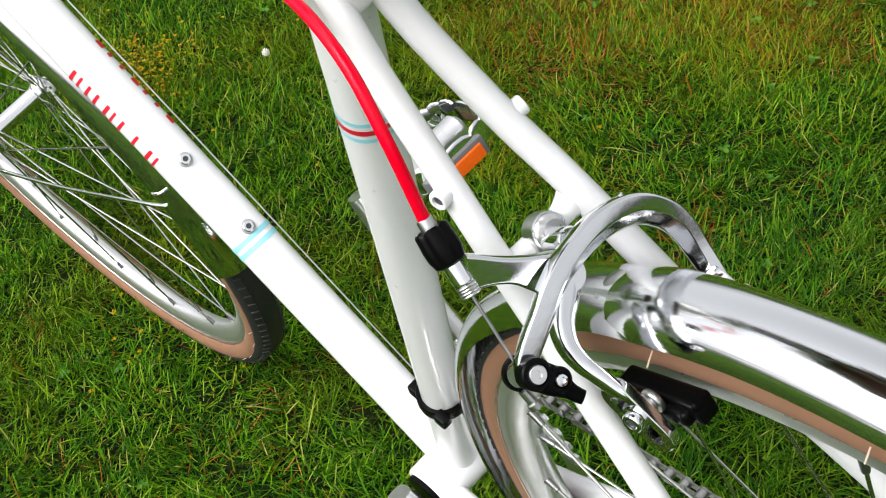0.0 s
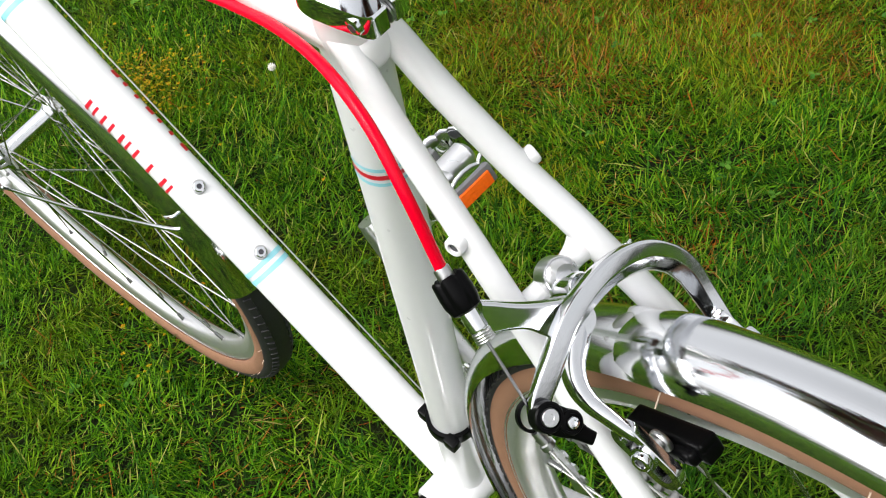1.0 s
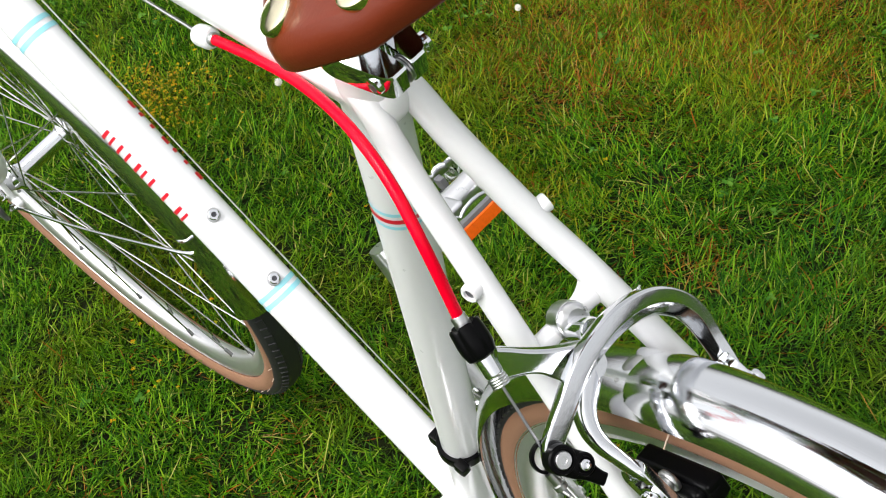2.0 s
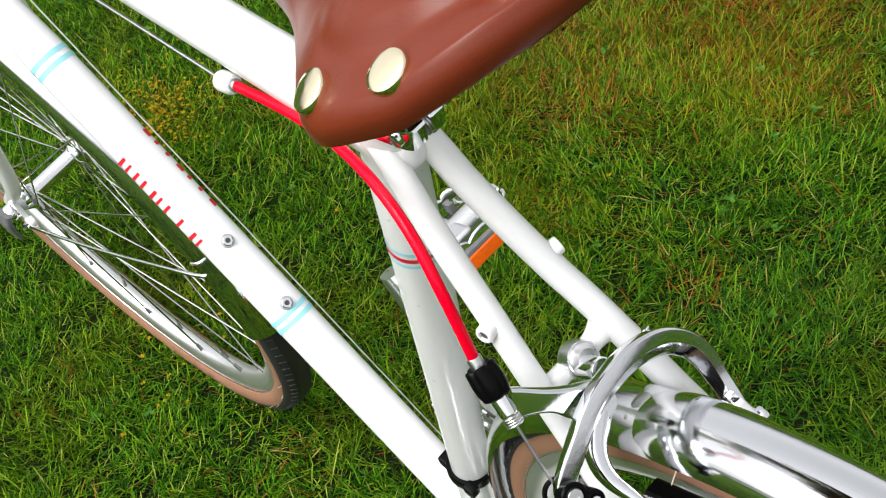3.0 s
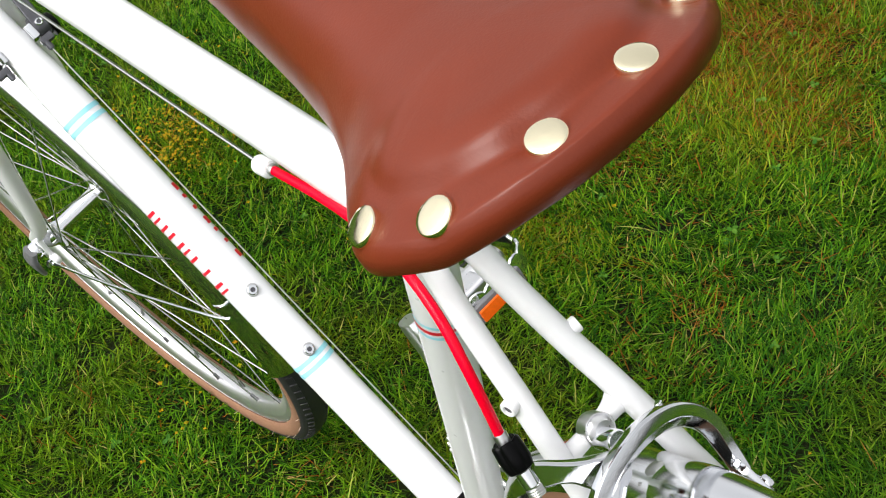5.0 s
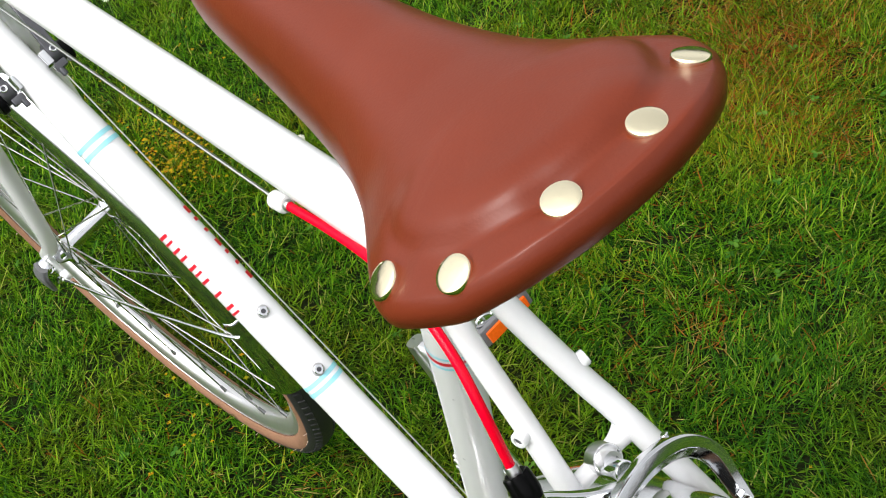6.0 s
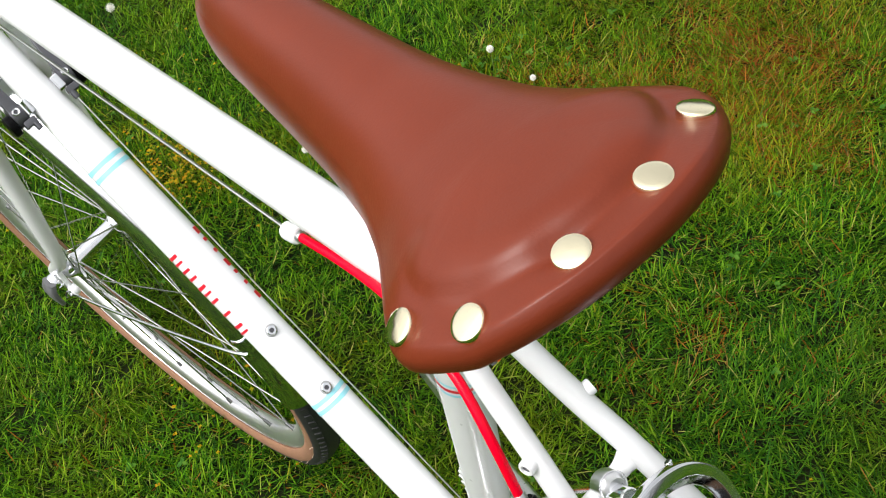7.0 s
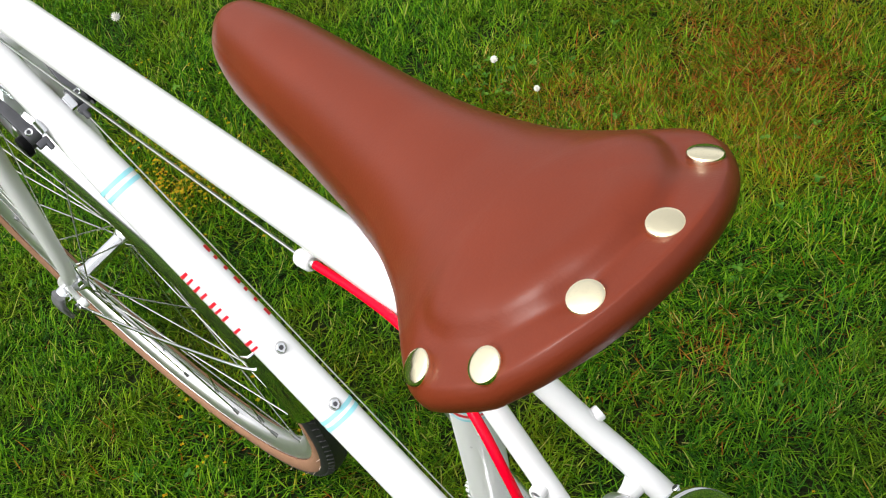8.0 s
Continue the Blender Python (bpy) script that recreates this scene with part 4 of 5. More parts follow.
def crank(s, d):
    o = BB + V(0, s * 0.052, 0)
    e = BB + d * 0.185 + V(0, s * 0.068, 0)
    ob = part("crank_arm", sweep(B(), spline([(*(o - d * 0.016), 0.009, 0.012), (*o, 0.011, 0.016), (*(o + d * 0.03 + V(0, s * 0.008, 0)), 0.008, 0.013), (*(o.lerp(e, 0.6)), 0.0065, 0.0105), (*(e - d * 0.002), 0.0085, 0.0145), (*(e + d * 0.015), 0.0074, 0.0115)], 5), (0, 1, 0), 20, 0.7), ALLOY, bicycle, "polished alloy crank arm")
    part("crank_cap", turned(B(), [(0.009, 0.0), (0.009, 0.010), (0.006, 0.012)], o, (0, s, 0), 20), CHROME, ob)
    return e + V(0, s * 0.008, 0)


def pedal(e, s, tilt):
    f, up = V(-math.cos(tilt), 0, math.sin(tilt)), V(math.sin(tilt), 0, math.cos(tilt))
    at = lambda x, y, z: e + f * x + V(0, s * y, 0) + up * z
    body = part("pedal", turned(B(), [(0.0075, 0.004), (0.0085, 0.010), (0.0135, 0.015), (0.0130, 0.034), (0.0115, 0.040), (0.0115, 0.078), (0.0120, 0.082), (0.008, 0.086)], e, (0, s, 0), 28), ALLOY, bicycle, "silver alloy cage pedal with orange reflectors")
    bm = B()
    block(bm, at(0, 0.042, 0.001), (0.050, 0.030, 0.020), (f, V(0, 1, 0), up), bevel=0.004, segs=3)
    block(bm, at(0, 0.020, 0.001), (0.056, 0.009, 0.018), (f, V(0, 1, 0), up), bevel=0.003)
    part("pedal_body", bm, ALLOY, body, "cast alloy pedal body")
    for q in (-1, 1):
        part("body_hole", turned(B(), [(0.0028, 0.0), (0.0028, 0.0006)], at(q * 0.019, 0.0205, 0.0098), up, 14), BLACK, body, "dark screw hole")
    rows, m = [], 120
    for i in range(m + 1):
        a = 2 * math.pi * i / m
        c, w = math.cos(a), math.sin(a)
        x, y = 0.0375 * math.copysign(abs(c) ** 0.55, c), 0.057 + 0.0396 * math.copysign(abs(w) ** 0.62, w)
        tooth = 0.0011 * math.cos(a * 16)
        rows.append((*at(x, y, 0.003 + tooth), 0.0088 + tooth, 0.0019))
    part("pedal_cage", sweep(B(), rows, up, 12, 0.5), CHROME, body, "toothed chrome cage loop")
    for q in (-1, 1):
        bm = B()
        block(bm, at(q * 0.0395, 0.050, -0.0015), (0.0060, 0.054, 0.0160), (f, V(0, 1, 0), up), bevel=0.0025)
        for y in (0.026, 0.074):
            block(bm, at(q * 0.034, y, -0.001), (0.010, 0.006, 0.012), (f, V(0, 1, 0), up), bevel=0.002)
        part("reflector_frame", bm, GREYPLASTIC, body, "dark grey reflector housing")
        bm = B()
        block(bm, at(q * 0.0432, 0.050, -0.0025), (0.0030, 0.044, 0.0105), (f, V(0, 1, 0), up), bevel=0.0008)
        part("reflector", bm, ORANGE, body, "orange plastic reflector")


pedal(crank(1, CR), 1, radians(-16))
pedal(crank(-1, -CR), -1, radians(0))
cog = lathe(B(), [(0.037, 0.040), (0.034, 0.039), (0.020, 0.039), (0.020, 0.043), (0.034, 0.043), (0.037, 0.042)], REAR, (0, 1, 0), 48)
part("sprocket", cog, STEEL, rear_wheel, "steel sprocket")
chain = B()
top0, top1 = BB + V(0.0, 0.043, 0.093), REAR + V(0, 0.041, 0.037)
for base0, base1 in ((top0, top1), (BB + V(0, 0.043, -0.093), REAR + V(0, 0.041, -0.037))):
    w = base1 - base0
    n = int(w.length / 0.0127)
    wd = w.normalized()
    for i in range(n):
        c = base0 + w * ((i + 0.5) / n)
        off = 0.0032 if i % 2 else 0.0022
        for s in (-1, 1):
            block(chain, c + V(0, s * off, 0), (0.0150, 0.0010, 0.0075), (wd, V(0, 1, 0), V(-wd.z, 0, wd.x)), bevel=0.0004, segs=1)
        turned(chain, [(0.0036, -0.004), (0.0036, 0.004)], c + wd * 0.00635, (0, 1, 0), 10)
tagged(part("chain", chain, CHAIN, bicycle, "steel roller chain"), kind="stuff")
der = lathe(B(), [(0.0146, 0.119), (0.0172, 0.119), (0.0178, 0.1205), (0.0178, 0.1295), (0.0172, 0.131), (0.0146, 0.131)], BB, ST, 40)
derail = part("front_derailleur", der, BLACK, bicycle, "black front derailleur clamp band")
bm = B()
block(bm, BB + ST * 0.125 + V(-0.018, -0.006, 0), (0.009, 0.013, 0.012), (SB, V(0, 1, 0), ST), bevel=0.002)
block(bm, BB + ST * 0.123 + V(0.014, -0.014, 0), (0.010, 0.008, 0.011), (SB, V(0, 1, 0), ST), bevel=0.002)
part("clamp_lug", bm, BLACK, derail)

# the front wheel, fork and fender stand turned a little to the left about the head tube
STEER = Matrix.Translation(HEAD0) @ Matrix.Rotation(radians(3.0), 4, HD) @ Matrix.Translation(-HEAD0)
for ob in [o for o in bicycle.children if o.name.split(".")[0] in ("front_wheel", "front_fender", "fork_crown", "fork_blade", "axle_skewer", "front_brake")]:
    ob.matrix_local = STEER

# ---- ground: one sheet to the horizon, and the lawn on it ----
def soil_material():
    m = bpy.data.materials.new("lawn_soil")
    m.use_nodes = True
    nt = m.node_tree
    b = nt.nodes["Principled BSDF"]
    b.inputs["Roughness"].default_value = 0.95
    b.inputs["Specular IOR Level"].default_value = 0.08
    tc = nt.nodes.new("ShaderNodeTexCoord")
    cols = []
    for sc, d in ((3.0, 4), (60.0, 6)):
        n = nt.nodes.new("ShaderNodeTexNoise")
        n.inputs["Scale"].default_value, n.inputs["Detail"].default_value = sc, d
        nt.links.new(tc.outputs["Object"], n.inputs["Vector"])
        cols.append(n)
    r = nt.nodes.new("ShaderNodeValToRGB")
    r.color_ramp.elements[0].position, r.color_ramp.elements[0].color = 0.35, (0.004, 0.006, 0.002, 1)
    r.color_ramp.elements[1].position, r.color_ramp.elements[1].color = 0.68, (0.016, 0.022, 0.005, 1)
    mixn = nt.nodes.new("ShaderNodeMath")
    mixn.operation = "ADD"
    half_n = nt.nodes.new("ShaderNodeMath")
    half_n.operation, half_n.inputs[1].default_value = "MULTIPLY", 0.5
    nt.links.new(cols[0].outputs["Fac"], mixn.inputs[0])
    nt.links.new(cols[1].outputs["Fac"], mixn.inputs[1])
    nt.links.new(mixn.outputs[0], half_n.inputs[0])
    nt.links.new(half_n.outputs[0], r.inputs["Fac"])
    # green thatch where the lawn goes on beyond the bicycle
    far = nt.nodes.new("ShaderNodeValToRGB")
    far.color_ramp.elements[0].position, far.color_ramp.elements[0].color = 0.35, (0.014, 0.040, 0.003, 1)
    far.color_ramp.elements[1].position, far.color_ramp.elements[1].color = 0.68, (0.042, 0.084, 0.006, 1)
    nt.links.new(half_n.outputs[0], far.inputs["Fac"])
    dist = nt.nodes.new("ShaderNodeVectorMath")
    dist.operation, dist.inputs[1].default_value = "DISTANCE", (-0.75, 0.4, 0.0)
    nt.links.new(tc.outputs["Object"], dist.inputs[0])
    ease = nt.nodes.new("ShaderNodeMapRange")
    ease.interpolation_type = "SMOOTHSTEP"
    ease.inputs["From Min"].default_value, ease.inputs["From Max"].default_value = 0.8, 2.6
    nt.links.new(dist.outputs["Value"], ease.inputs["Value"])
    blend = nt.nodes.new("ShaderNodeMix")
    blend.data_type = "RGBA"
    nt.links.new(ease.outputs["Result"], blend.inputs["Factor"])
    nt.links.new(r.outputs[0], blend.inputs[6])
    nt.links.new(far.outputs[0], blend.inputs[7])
    nt.links.new(blend.outputs[2], b.inputs["Base Color"])
    bp = nt.nodes.new("ShaderNodeBump")
    bp.inputs["Strength"].default_value, bp.inputs["Distance"].default_value = 0.8, 0.02
    nt.links.new(cols[1].outputs["Fac"], bp.inputs["Height"])
    nt.links.new(bp.outputs[0], b.inputs["Normal"])
    return m


def grass_material(name, stops, dry, dry_at=0.60):
    """Blades: each its own shade, with dry patches of the lawn mixed in."""
    m = bpy.data.materials.new(name)
    m.use_nodes = True
    nt = m.node_tree
    b = nt.nodes["Principled BSDF"]
    b.inputs["Roughness"].default_value = 0.45
    b.inputs["Specular IOR Level"].default_value = 0.07
    geo = nt.nodes.new("ShaderNodeNewGeometry")
    tc = nt.nodes.new("ShaderNodeTexCoord")
    ramp = nt.nodes.new("ShaderNodeValToRGB")
    ramp.color_ramp.interpolation = "LINEAR"
    e = ramp.color_ramp.elements
    while len(e) < len(stops):
        e.new(0.5)
    for q, (p, c) in zip(e, stops):
        q.position, q.color = p, (*c, 1)
    nt.links.new(geo.outputs["Random Per Island"], ramp.inputs["Fac"])
    n = nt.nodes.new("ShaderNodeTexNoise")
    n.inputs["Scale"].default_value, n.inputs["Detail"].default_value = 3.2, 3
    nt.links.new(tc.outputs["Object"], n.inputs["Vector"])
    mr = nt.nodes.new("ShaderNodeMapRange")
    mr.inputs["From Min"].default_value, mr.inputs["From Max"].default_value, mr.inputs["To Max"].default_value = dry_at - 0.06, dry_at + 0.14, 0.75
    nt.links.new(n.outputs["Fac"], mr.inputs["Value"])
    mulr = nt.nodes.new("ShaderNodeMath")
    mulr.operation = "MULTIPLY"
    nt.links.new(mr.outputs[0], mulr.inputs[0])
    wn2 = nt.nodes.new("ShaderNodeTexWhiteNoise")
    wn2.noise_dimensions = "1D"
    nt.links.new(geo.outputs["Random Per Island"], wn2.inputs["W"])
    nt.links.new(wn2.outputs["Value"], mulr.inputs[1])
    mx = nt.nodes.new("ShaderNodeMix")
    mx.data_type = "RGBA"
    mx.inputs[7].default_value = (*dry, 1)
    dist = nt.nodes.new("ShaderNodeVectorMath")
    dist.operation = "DISTANCE"
    dist.inputs[1].default_value = (-0.66, 0.98, 0.0)
    nt.links.new(tc.outputs["Object"], dist.inputs[0])
    spot = nt.nodes.new("ShaderNodeMapRange")
    spot.inputs["From Min"].default_value, spot.inputs["From Max"].default_value = 0.18, 0.46
    spot.inputs["To Min"].default_value, spot.inputs["To Max"].default_value = 0.42, 0.0
    nt.links.new(dist.outputs["Value"], spot.inputs["Value"])
    both = nt.nodes.new("ShaderNodeMath")
    both.operation, both.use_clamp = "MULTIPLY_ADD", True
    nt.links.new(spot.outputs[0], both.inputs[0])
    nt.links.new(wn2.outputs["Value"], both.inputs[1])
    nt.links.new(mulr.outputs[0], both.inputs[2])
    nt.links.new(both.outputs[0], mx.inputs["Factor"])
    nt.links.new(ramp.outputs[0], mx.inputs[6])
    dark_mix = nt.nodes.new("ShaderNodeMix")  # blades turn a darker, bluer green around one point
    dark_mix.data_type = "RGBA"
    dark_mix.inputs[7].default_value = (0.022, 0.098, 0.010, 1)
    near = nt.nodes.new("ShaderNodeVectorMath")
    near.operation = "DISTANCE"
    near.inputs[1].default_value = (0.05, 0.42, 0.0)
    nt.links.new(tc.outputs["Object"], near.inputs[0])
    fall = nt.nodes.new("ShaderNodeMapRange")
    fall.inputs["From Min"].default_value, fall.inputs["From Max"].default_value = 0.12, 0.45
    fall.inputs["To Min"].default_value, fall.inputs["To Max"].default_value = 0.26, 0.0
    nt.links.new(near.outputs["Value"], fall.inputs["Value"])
    nt.links.new(fall.outputs[0], dark_mix.inputs["Factor"])
    nt.links.new(mx.outputs[2], dark_mix.inputs[6])
    nt.links.new(dark_mix.outputs[2], b.inputs["Base Color"])
    tr = nt.nodes.new("ShaderNodeBsdfTranslucent")
    nt.links.new(dark_mix.outputs[2], tr.inputs["Color"])
    sh = nt.nodes.new("ShaderNodeMixShader")
    sh.inputs[0].default_value = 0.35
    nt.links.new(b.outputs[0], sh.inputs[1])
    nt.links.new(tr.outputs[0], sh.inputs[2])
    nt.links.new(sh.outputs[0], nt.nodes["Material Output"].inputs["Surface"])
    return m


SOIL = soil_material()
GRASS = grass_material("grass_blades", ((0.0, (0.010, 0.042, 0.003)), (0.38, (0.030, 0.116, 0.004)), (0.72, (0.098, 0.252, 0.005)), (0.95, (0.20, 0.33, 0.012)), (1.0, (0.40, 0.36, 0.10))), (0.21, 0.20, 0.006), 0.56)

bm = B()
rings = []
radii = [0.6, 1.2, 2, 3, 5, 9, 20, 60, 200, 900]
centre = bm.verts.new((-0.5, 0.3, 0))
for r in radii:
    rings.append([bm.verts.new((-0.5 + r * math.cos(2 * math.pi * i / 48), 0.3 + r * math.sin(2 * math.pi * i / 48), 0)) for i in range(48)])
for i in range(48):
    bm.faces.new((centre, rings[0][i], rings[0][(i + 1) % 48]))
    for p, q in zip(rings, rings[1:]):
        bm.faces.new((p[i], q[i], q[(i + 1) % 48], p[(i + 1) % 48]))
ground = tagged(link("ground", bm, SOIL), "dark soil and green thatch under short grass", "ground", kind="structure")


def blades(name, label, rng, xs, ys, hs, ws, lean, material, spread=1.5):
    """Many slender tapered grass blades as one mesh; every blade is an island of its own, and neighbours lie much the same way."""
    n = len(xs)
    lie = clumps(xs, ys, 4.5, 11.0) * 4.0 + clumps(xs, ys, 19.0, 23.0) * 4.0
    ang = lie + rng.normal(0, spread, n)
    h = rng.uniform(hs[0], hs[1], n) * (0.7 + 0.6 * rng.random(n))
    w = rng.uniform(ws[0], ws[1], n) * (1 + np.minimum(2.2 * outside(xs, ys), 3.0))
    tilt = rng.uniform(lean[0], lean[1], n)
    curl = rng.uniform(0.0, 0.65, n)
    d = np.stack([np.cos(ang), np.sin(ang)], 1)
    yaw = ang + np.pi / 2 + rng.normal(0, 0.6, n)
    s = np.stack([np.cos(yaw), np.sin(yaw)], 1)
    verts = np.zeros((n, 7, 3))
    out, up, q0 = np.zeros(n), np.zeros(n), 0.0
    for i, (q, wide) in enumerate(((0.0, 0.8), (0.4, 1.0), (0.75, 0.72), (1.0, 0.0))):
        th = np.minimum(tilt + curl * q, 1.62)
        out, up = out + h * (q - q0) * np.sin(th), up + h * (q - q0) * np.cos(th)
        q0 = q
        cx, cy, cz = xs + d[:, 0] * out, ys + d[:, 1] * out, np.maximum(up, 0.002)
        if i == 3:
            verts[:, 6] = np.stack([cx, cy, cz], 1)
            continue
        for j, sg in enumerate((-1, 1)):
            verts[:, 2 * i + j] = np.stack([cx + s[:, 0] * w * wide * sg / 2, cy + s[:, 1] * w * wide * sg / 2, cz], 1)
    base = (np.arange(n) * 7)[:, None]
    quads = np.concatenate([base + np.array([[0, 1, 3, 2]]), base + np.array([[2, 3, 5, 4]])])
    tris = base + np.array([[4, 5, 6]])
    me = bpy.data.meshes.new(name)
    me.vertices.add(n * 7)
    me.vertices.foreach_set("co", verts.reshape(-1))
    loops = np.concatenate([quads.reshape(-1), tris.reshape(-1)])
    me.loops.add(len(loops))
    me.loops.foreach_set("vertex_index", loops)
    starts = np.concatenate([np.arange(len(quads)) * 4, len(quads) * 4 + np.arange(len(tris)) * 3])
    me.polygons.add(len(starts))
    me.polygons.foreach_set("loop_start", starts)
    me.update(calc_edges=True)
    me.validate()
    me.materials.append(material)
    me.polygons.foreach_set("use_smooth", [True] * len(me.polygons))
    return tagged(new(name, me), label, "grass", kind="stuff")


def clumps(xs, ys, scale, z=0.0):
    """Smooth noise at many places."""
    return np.array([noise.noise((x * scale, y * scale, z)) for x, y in zip(xs, ys)])


LAWN = ((-0.85, -0.40), (0.28, 0.22), (-0.32, 1.34), (-2.20, 0.42))  # the closely built part of the lawn


def outside(xs, ys):
    """How far places lie outside the closely built part, in metres."""
    d = np.full(len(xs), -9.0)
    for (x0, y0), (x1, y1) in zip(LAWN, LAWN[1:] + LAWN[:1]):
        ln = math.hypot(x1 - x0, y1 - y0)
        d = np.maximum(d, ((xs - x0) * (y1 - y0) - (ys - y0) * (x1 - x0)) / ln)
    return np.maximum(d, 0.0)


rng = np.random.default_rng(7)


def scatter(n, thin, clump, bias):
    """Places over the lawn, thinning out away from its closely built part."""
    xs, ys = rng.uniform(-4.4, 2.4, n), rng.uniform(-2.4, 3.4, n)
    d = outside(xs, ys)
    keep = rng.random(n) < np.exp(-d / thin) * np.clip(1.9 - d, 0, 1)
    xs, ys = xs[keep], ys[keep]
    keep = rng.random(len(xs)) < bias + 0.8 * clumps(xs, ys, clump)
    return xs[keep], ys[keep]


gx, gy = scatter(3600000, 0.22, 13, 0.80)
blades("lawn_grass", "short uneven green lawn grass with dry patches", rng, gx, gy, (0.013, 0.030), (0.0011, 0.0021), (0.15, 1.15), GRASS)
gx, gy = scatter(420000, 0.25, 5, 0.35)
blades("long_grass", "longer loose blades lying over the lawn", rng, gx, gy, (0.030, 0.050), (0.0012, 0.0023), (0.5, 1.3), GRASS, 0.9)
N2 = 210000
ra, rr = rng.uniform(0, 2 * np.pi, N2), np.sqrt(rng.uniform(0, 1, N2)) * 7.5
ox, oy = -0.8 + rr * np.cos(ra), 0.4 + rr * np.sin(ra)
d = outside(ox, oy)
keep = (rng.random(N2) < np.clip((d - 0.25) / 0.8, 0, 1)) & (rng.random(N2) < (7.6 - rr) / 3)
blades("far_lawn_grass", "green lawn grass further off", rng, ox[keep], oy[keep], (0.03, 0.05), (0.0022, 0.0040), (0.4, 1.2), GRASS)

# dry patches: straw and rust-coloured blades lying in the lawn
DRY = grass_material("dry_grass", ((0.0, (0.18, 0.042, 0.005)), (0.4, (0.29, 0.080, 0.008)), (0.8, (0.35, 0.16, 0.025)), (1.0, (0.42, 0.30, 0.10))), (0.22, 0.07, 0.01), 0.5)
px_, py_ = [], []
for cx, cy, sx, sy, n in ((-0.66, 0.70, 0.10, 0.07, 2300), (-0.50, 0.87, 0.11, 0.06, 2200), (-0.55, 1.00, 0.15, 0.06, 2200), (-0.55, 0.62, 0.08, 0.05, 500), (-0.30, 0.82, 0.08, 0.05, 400), (-0.48, 0.43, 0.05, 0.04, 130), (-0.23, 0.45, 0.05, 0.03, 160), (-0.08, 0.52, 0.12, 0.08, 170), (-0.30, 0.58, 0.14, 0.08, 200), (-0.60, -0.10, 0.16, 0.08, 180), (-0.63, 0.80, 0.03, 0.02, 130), (-0.55, 0.92, 0.03, 0.02, 130), (-0.47, 1.02, 0.03, 0.02, 130), (-0.37, -0.05, 0.05, 0.04, 80), (-0.49, -0.21, 0.05, 0.04, 50), (-0.42, 0.04, 0.03, 0.03, 40), (-0.14, 0.34, 0.05, 0.03, 60), (-0.07, 0.46, 0.03, 0.03, 30), (-0.27, 0.34, 0.05, 0.03, 60), (-0.35, 0.86, 0.08, 0.06, 150), (-1.10, 0.24, 0.07, 0.05, 90)):
    px_.append(rng.normal(cx, sx, n)), py_.append(rng.normal(cy, sy, n))
px_.append(rng.uniform(-2.0, 0.4, 500)), py_.append(rng.uniform(-0.5, 1.4, 500))
blades("dry_grass", "straw-coloured and rusty dry grass in patches", rng, np.concatenate(px_), np.concatenate(py_), (0.016, 0.036), (0.0009, 0.0018), (0.5, 1.45), DRY)


PALE = grass_material("pale_grass", ((0.0, (0.10, 0.17, 0.004)), (0.6, (0.21, 0.25, 0.006)), (1.0, (0.34, 0.32, 0.02))), (0.30, 0.20, 0.008), 0.52)
qx, qy = [], []
for cx, cy, sx, sy, n in ((-0.48, 0.43, 0.08, 0.05, 1500), (-0.60, 0.72, 0.18, 0.10, 3000), (-0.90, 0.36, 0.16, 0.08, 900), (-1.15, 0.26, 0.12, 0.06, 900), (-0.35, 0.80, 0.12, 0.08, 900), (-0.62, 0.05, 0.10, 0.08, 300)):
    qx.append(rng.normal(cx, sx, n)), qy.append(rng.normal(cy, sy, n))
blades("pale_grass", "yellowish-green grass in patches of the lawn", rng, np.concatenate(qx), np.concatenate(qy), (0.014, 0.032), (0.0010, 0.0019), (0.2, 1.2), PALE)


def flat_leaves(name, label, material, rng, xs, ys, r0, r1, z0, z1, lobes):
    """Small round leaflets in whorls, tilted at random, as one mesh."""
    verts, faces = [], []
    for x, y in zip(xs, ys):
        r, z, a0 = rng.uniform(r0, r1), rng.uniform(z0, z1), rng.uniform(0, 6.28)
        for q in range(lobes):
            a = a0 + 2 * math.pi * q / lobes
            c = V(x + math.cos(a) * r, y + math.sin(a) * r, z)
            n = V(rng.normal(0, 0.3), rng.normal(0, 0.3), 1).normalized()
            u = (V(math.cos(a), math.sin(a), 0) - n * n.dot(V(math.cos(a), math.sin(a), 0))).normalized()
            w = n.cross(u)
            k = len(verts)
            for j in range(7):
                b = 2 * math.pi * j / 7
                verts.append(tuple(c + u * (r * 0.95 * math.cos(b)) + w * (r * 0.75 * math.sin(b))))
            verts.append(tuple(c + n * (-0.15 * r)))
            faces += [(k + j, k + (j + 1) % 7, k + 7) for j in range(7)]
    me = bpy.data.meshes.new(name)
    me.from_pydata(verts, [], faces)
    me.materials.append(material)
    return tagged(new(name, me), label, "leaves", kind="stuff")


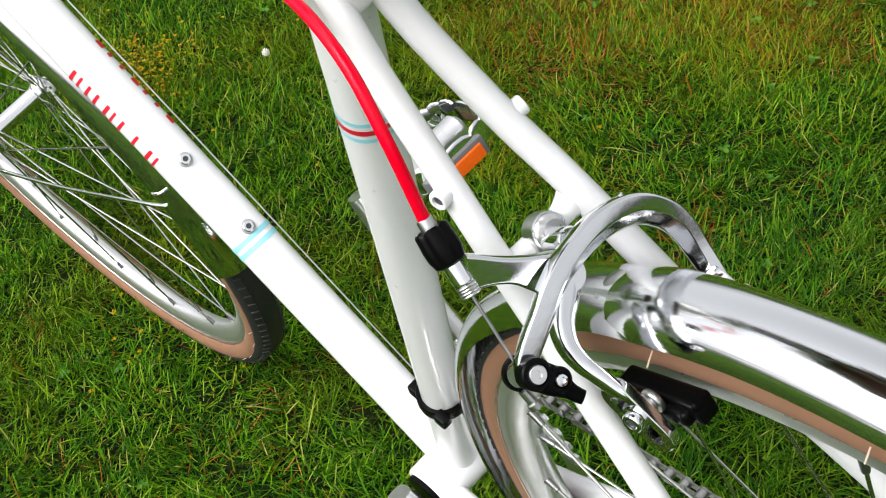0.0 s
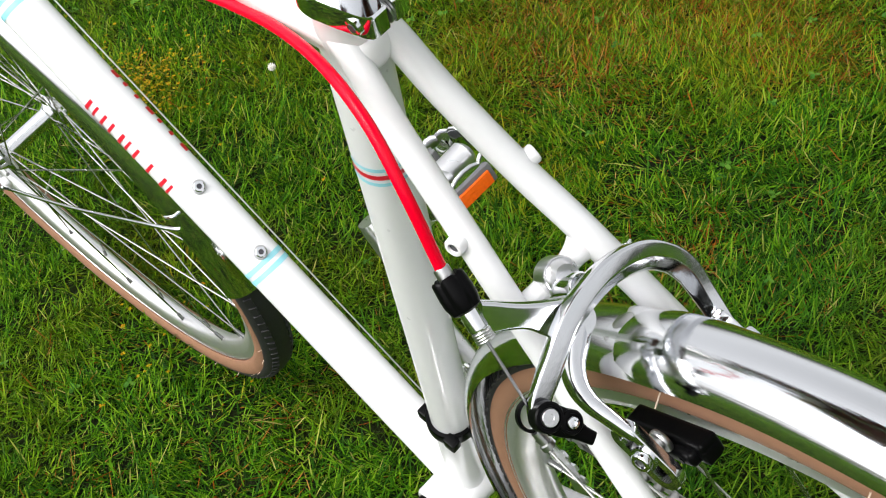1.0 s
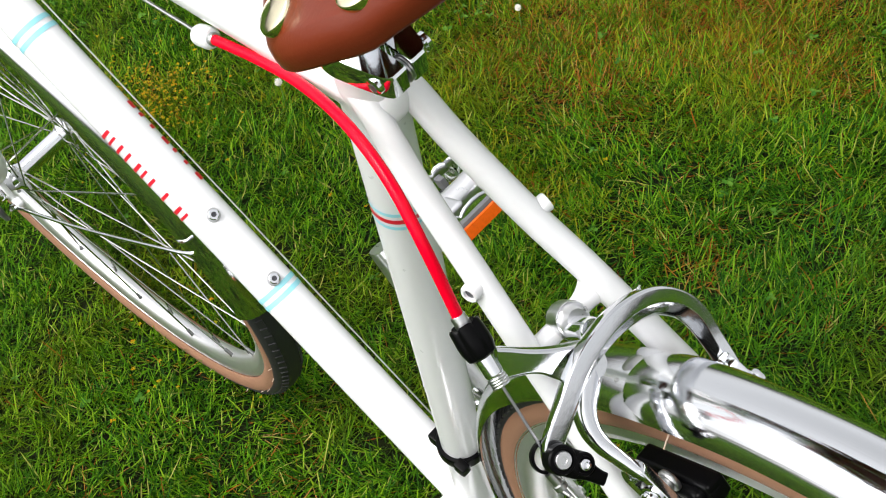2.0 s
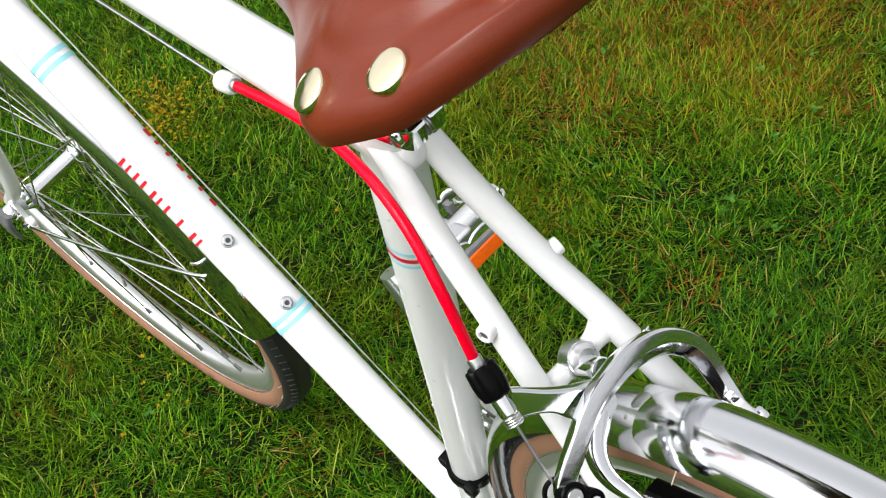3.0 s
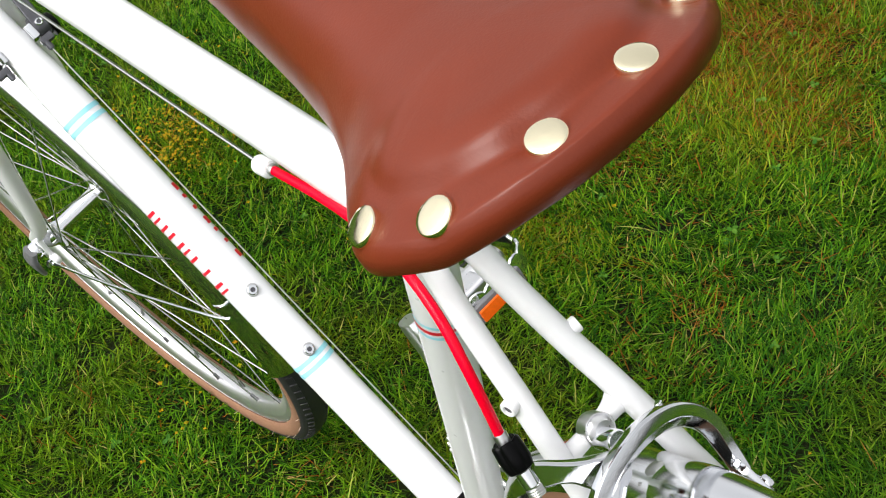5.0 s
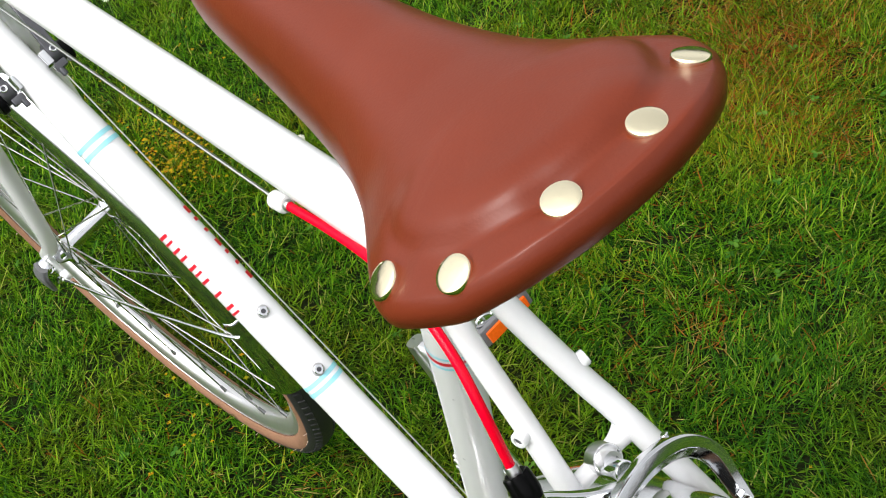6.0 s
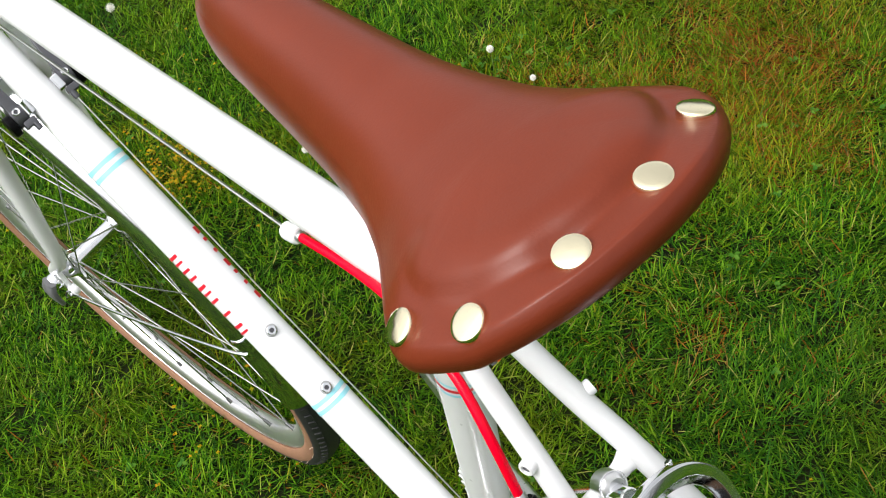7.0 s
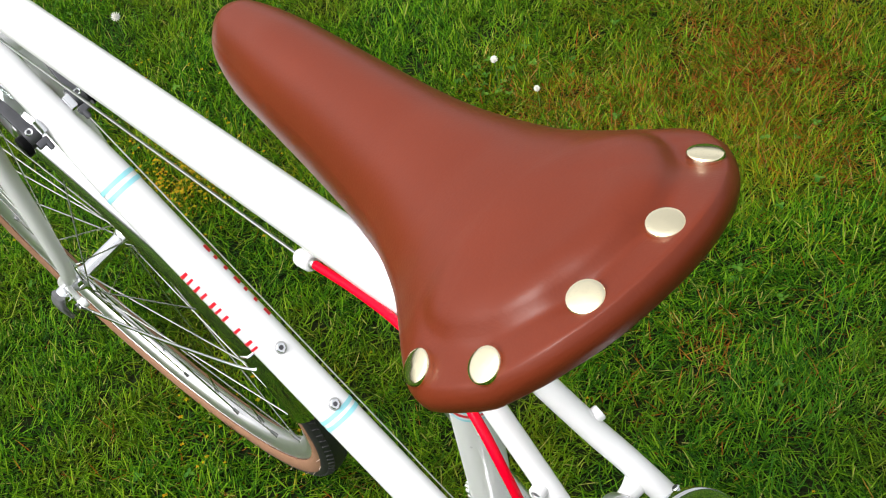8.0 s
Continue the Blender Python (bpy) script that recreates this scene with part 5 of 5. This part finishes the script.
CLOVER = grass_material("clover_leaf", ((0.0, (0.035, 0.12, 0.012)), (0.6, (0.07, 0.19, 0.02)), (1.0, (0.13, 0.26, 0.03))), (0.10, 0.16, 0.02))
YELLOW = grass_material("yellow_leaf", ((0.0, (0.26, 0.26, 0.006)), (0.5, (0.42, 0.30, 0.006)), (1.0, (0.45, 0.18, 0.006))), (0.35, 0.20, 0.02))
cx = np.concatenate([rng.uniform(-1.9, 0.3, 110), rng.normal(-0.86, 0.05, 24), rng.normal(-1.5, 0.3, 40)])
cy = np.concatenate([rng.uniform(-0.4, 1.3, 110), rng.normal(0.70, 0.05, 24), rng.normal(0.35, 0.2, 40)])
flat_leaves("clover_leaves", "small green clover leaves in the lawn", CLOVER, rng, cx, cy, 0.0028, 0.0048, 0.012, 0.026, 3)
yx = np.concatenate([rng.normal(-1.10, 0.06, 330), rng.normal(-0.57, 0.06, 20), rng.normal(-1.3, 0.2, 70), rng.uniform(-1.6, 0.2, 60)])
yy = np.concatenate([rng.normal(0.24, 0.05, 330), rng.normal(0.00, 0.06, 20), rng.normal(0.42, 0.12, 70), rng.uniform(-0.3, 1.2, 60)])
flat_leaves("yellow_leaves", "tiny yellow leaves in the lawn", YELLOW, rng, yx, yy, 0.0010, 0.0020, 0.014, 0.030, 4)

# white clover flowers
FLOWER = mat("white_petals", (0.72, 0.70, 0.64), 0.7, noise_scale=300, vary=0.15)
STALK = mat("flower_stalk", (0.10, 0.19, 0.03), 0.6, noise_scale=100, vary=0.2)


def clover_flower(x, y, h, r):
    bm = rod(B(), [(0, 0, 0), (0.002, 0.001, h * 0.5), (0.003, 0.0, h)], 0.0007, 6)
    ob = tagged(link("clover_flower", bm, STALK), "small white clover flower in the grass", "flower", group="clover flowers in the lawn")
    ob.location = (x, y, 0)
    head = B()
    for i in range(46):
        zf = 1 - 2 * (i + 0.5) / 46
        a = i * 2.39996
        d = V(math.sqrt(1 - zf * zf) * math.cos(a), math.sqrt(1 - zf * zf) * math.sin(a), zf)
        rod(head, [tuple(V(0.003, 0, h) + d * r * 0.4), tuple(V(0.003, 0, h) + d * r * 0.8 + V(0, 0, 0.0004)), tuple(V(0.003, 0, h) + d * r + V(0, 0, 0.0010))], 0.0011, 5, r2=0.0005)
    part("flower_head", head, FLOWER, ob, "white round head of petals")


for x, y, h, r in ((-0.856, 0.706, 0.046, 0.0062), (-0.742, 0.688, 0.044, 0.0050), (-1.595, 0.427, 0.050, 0.0090), (-0.919, 0.371, 0.044, 0.0060)):
    clover_flower(x, y, h, r)
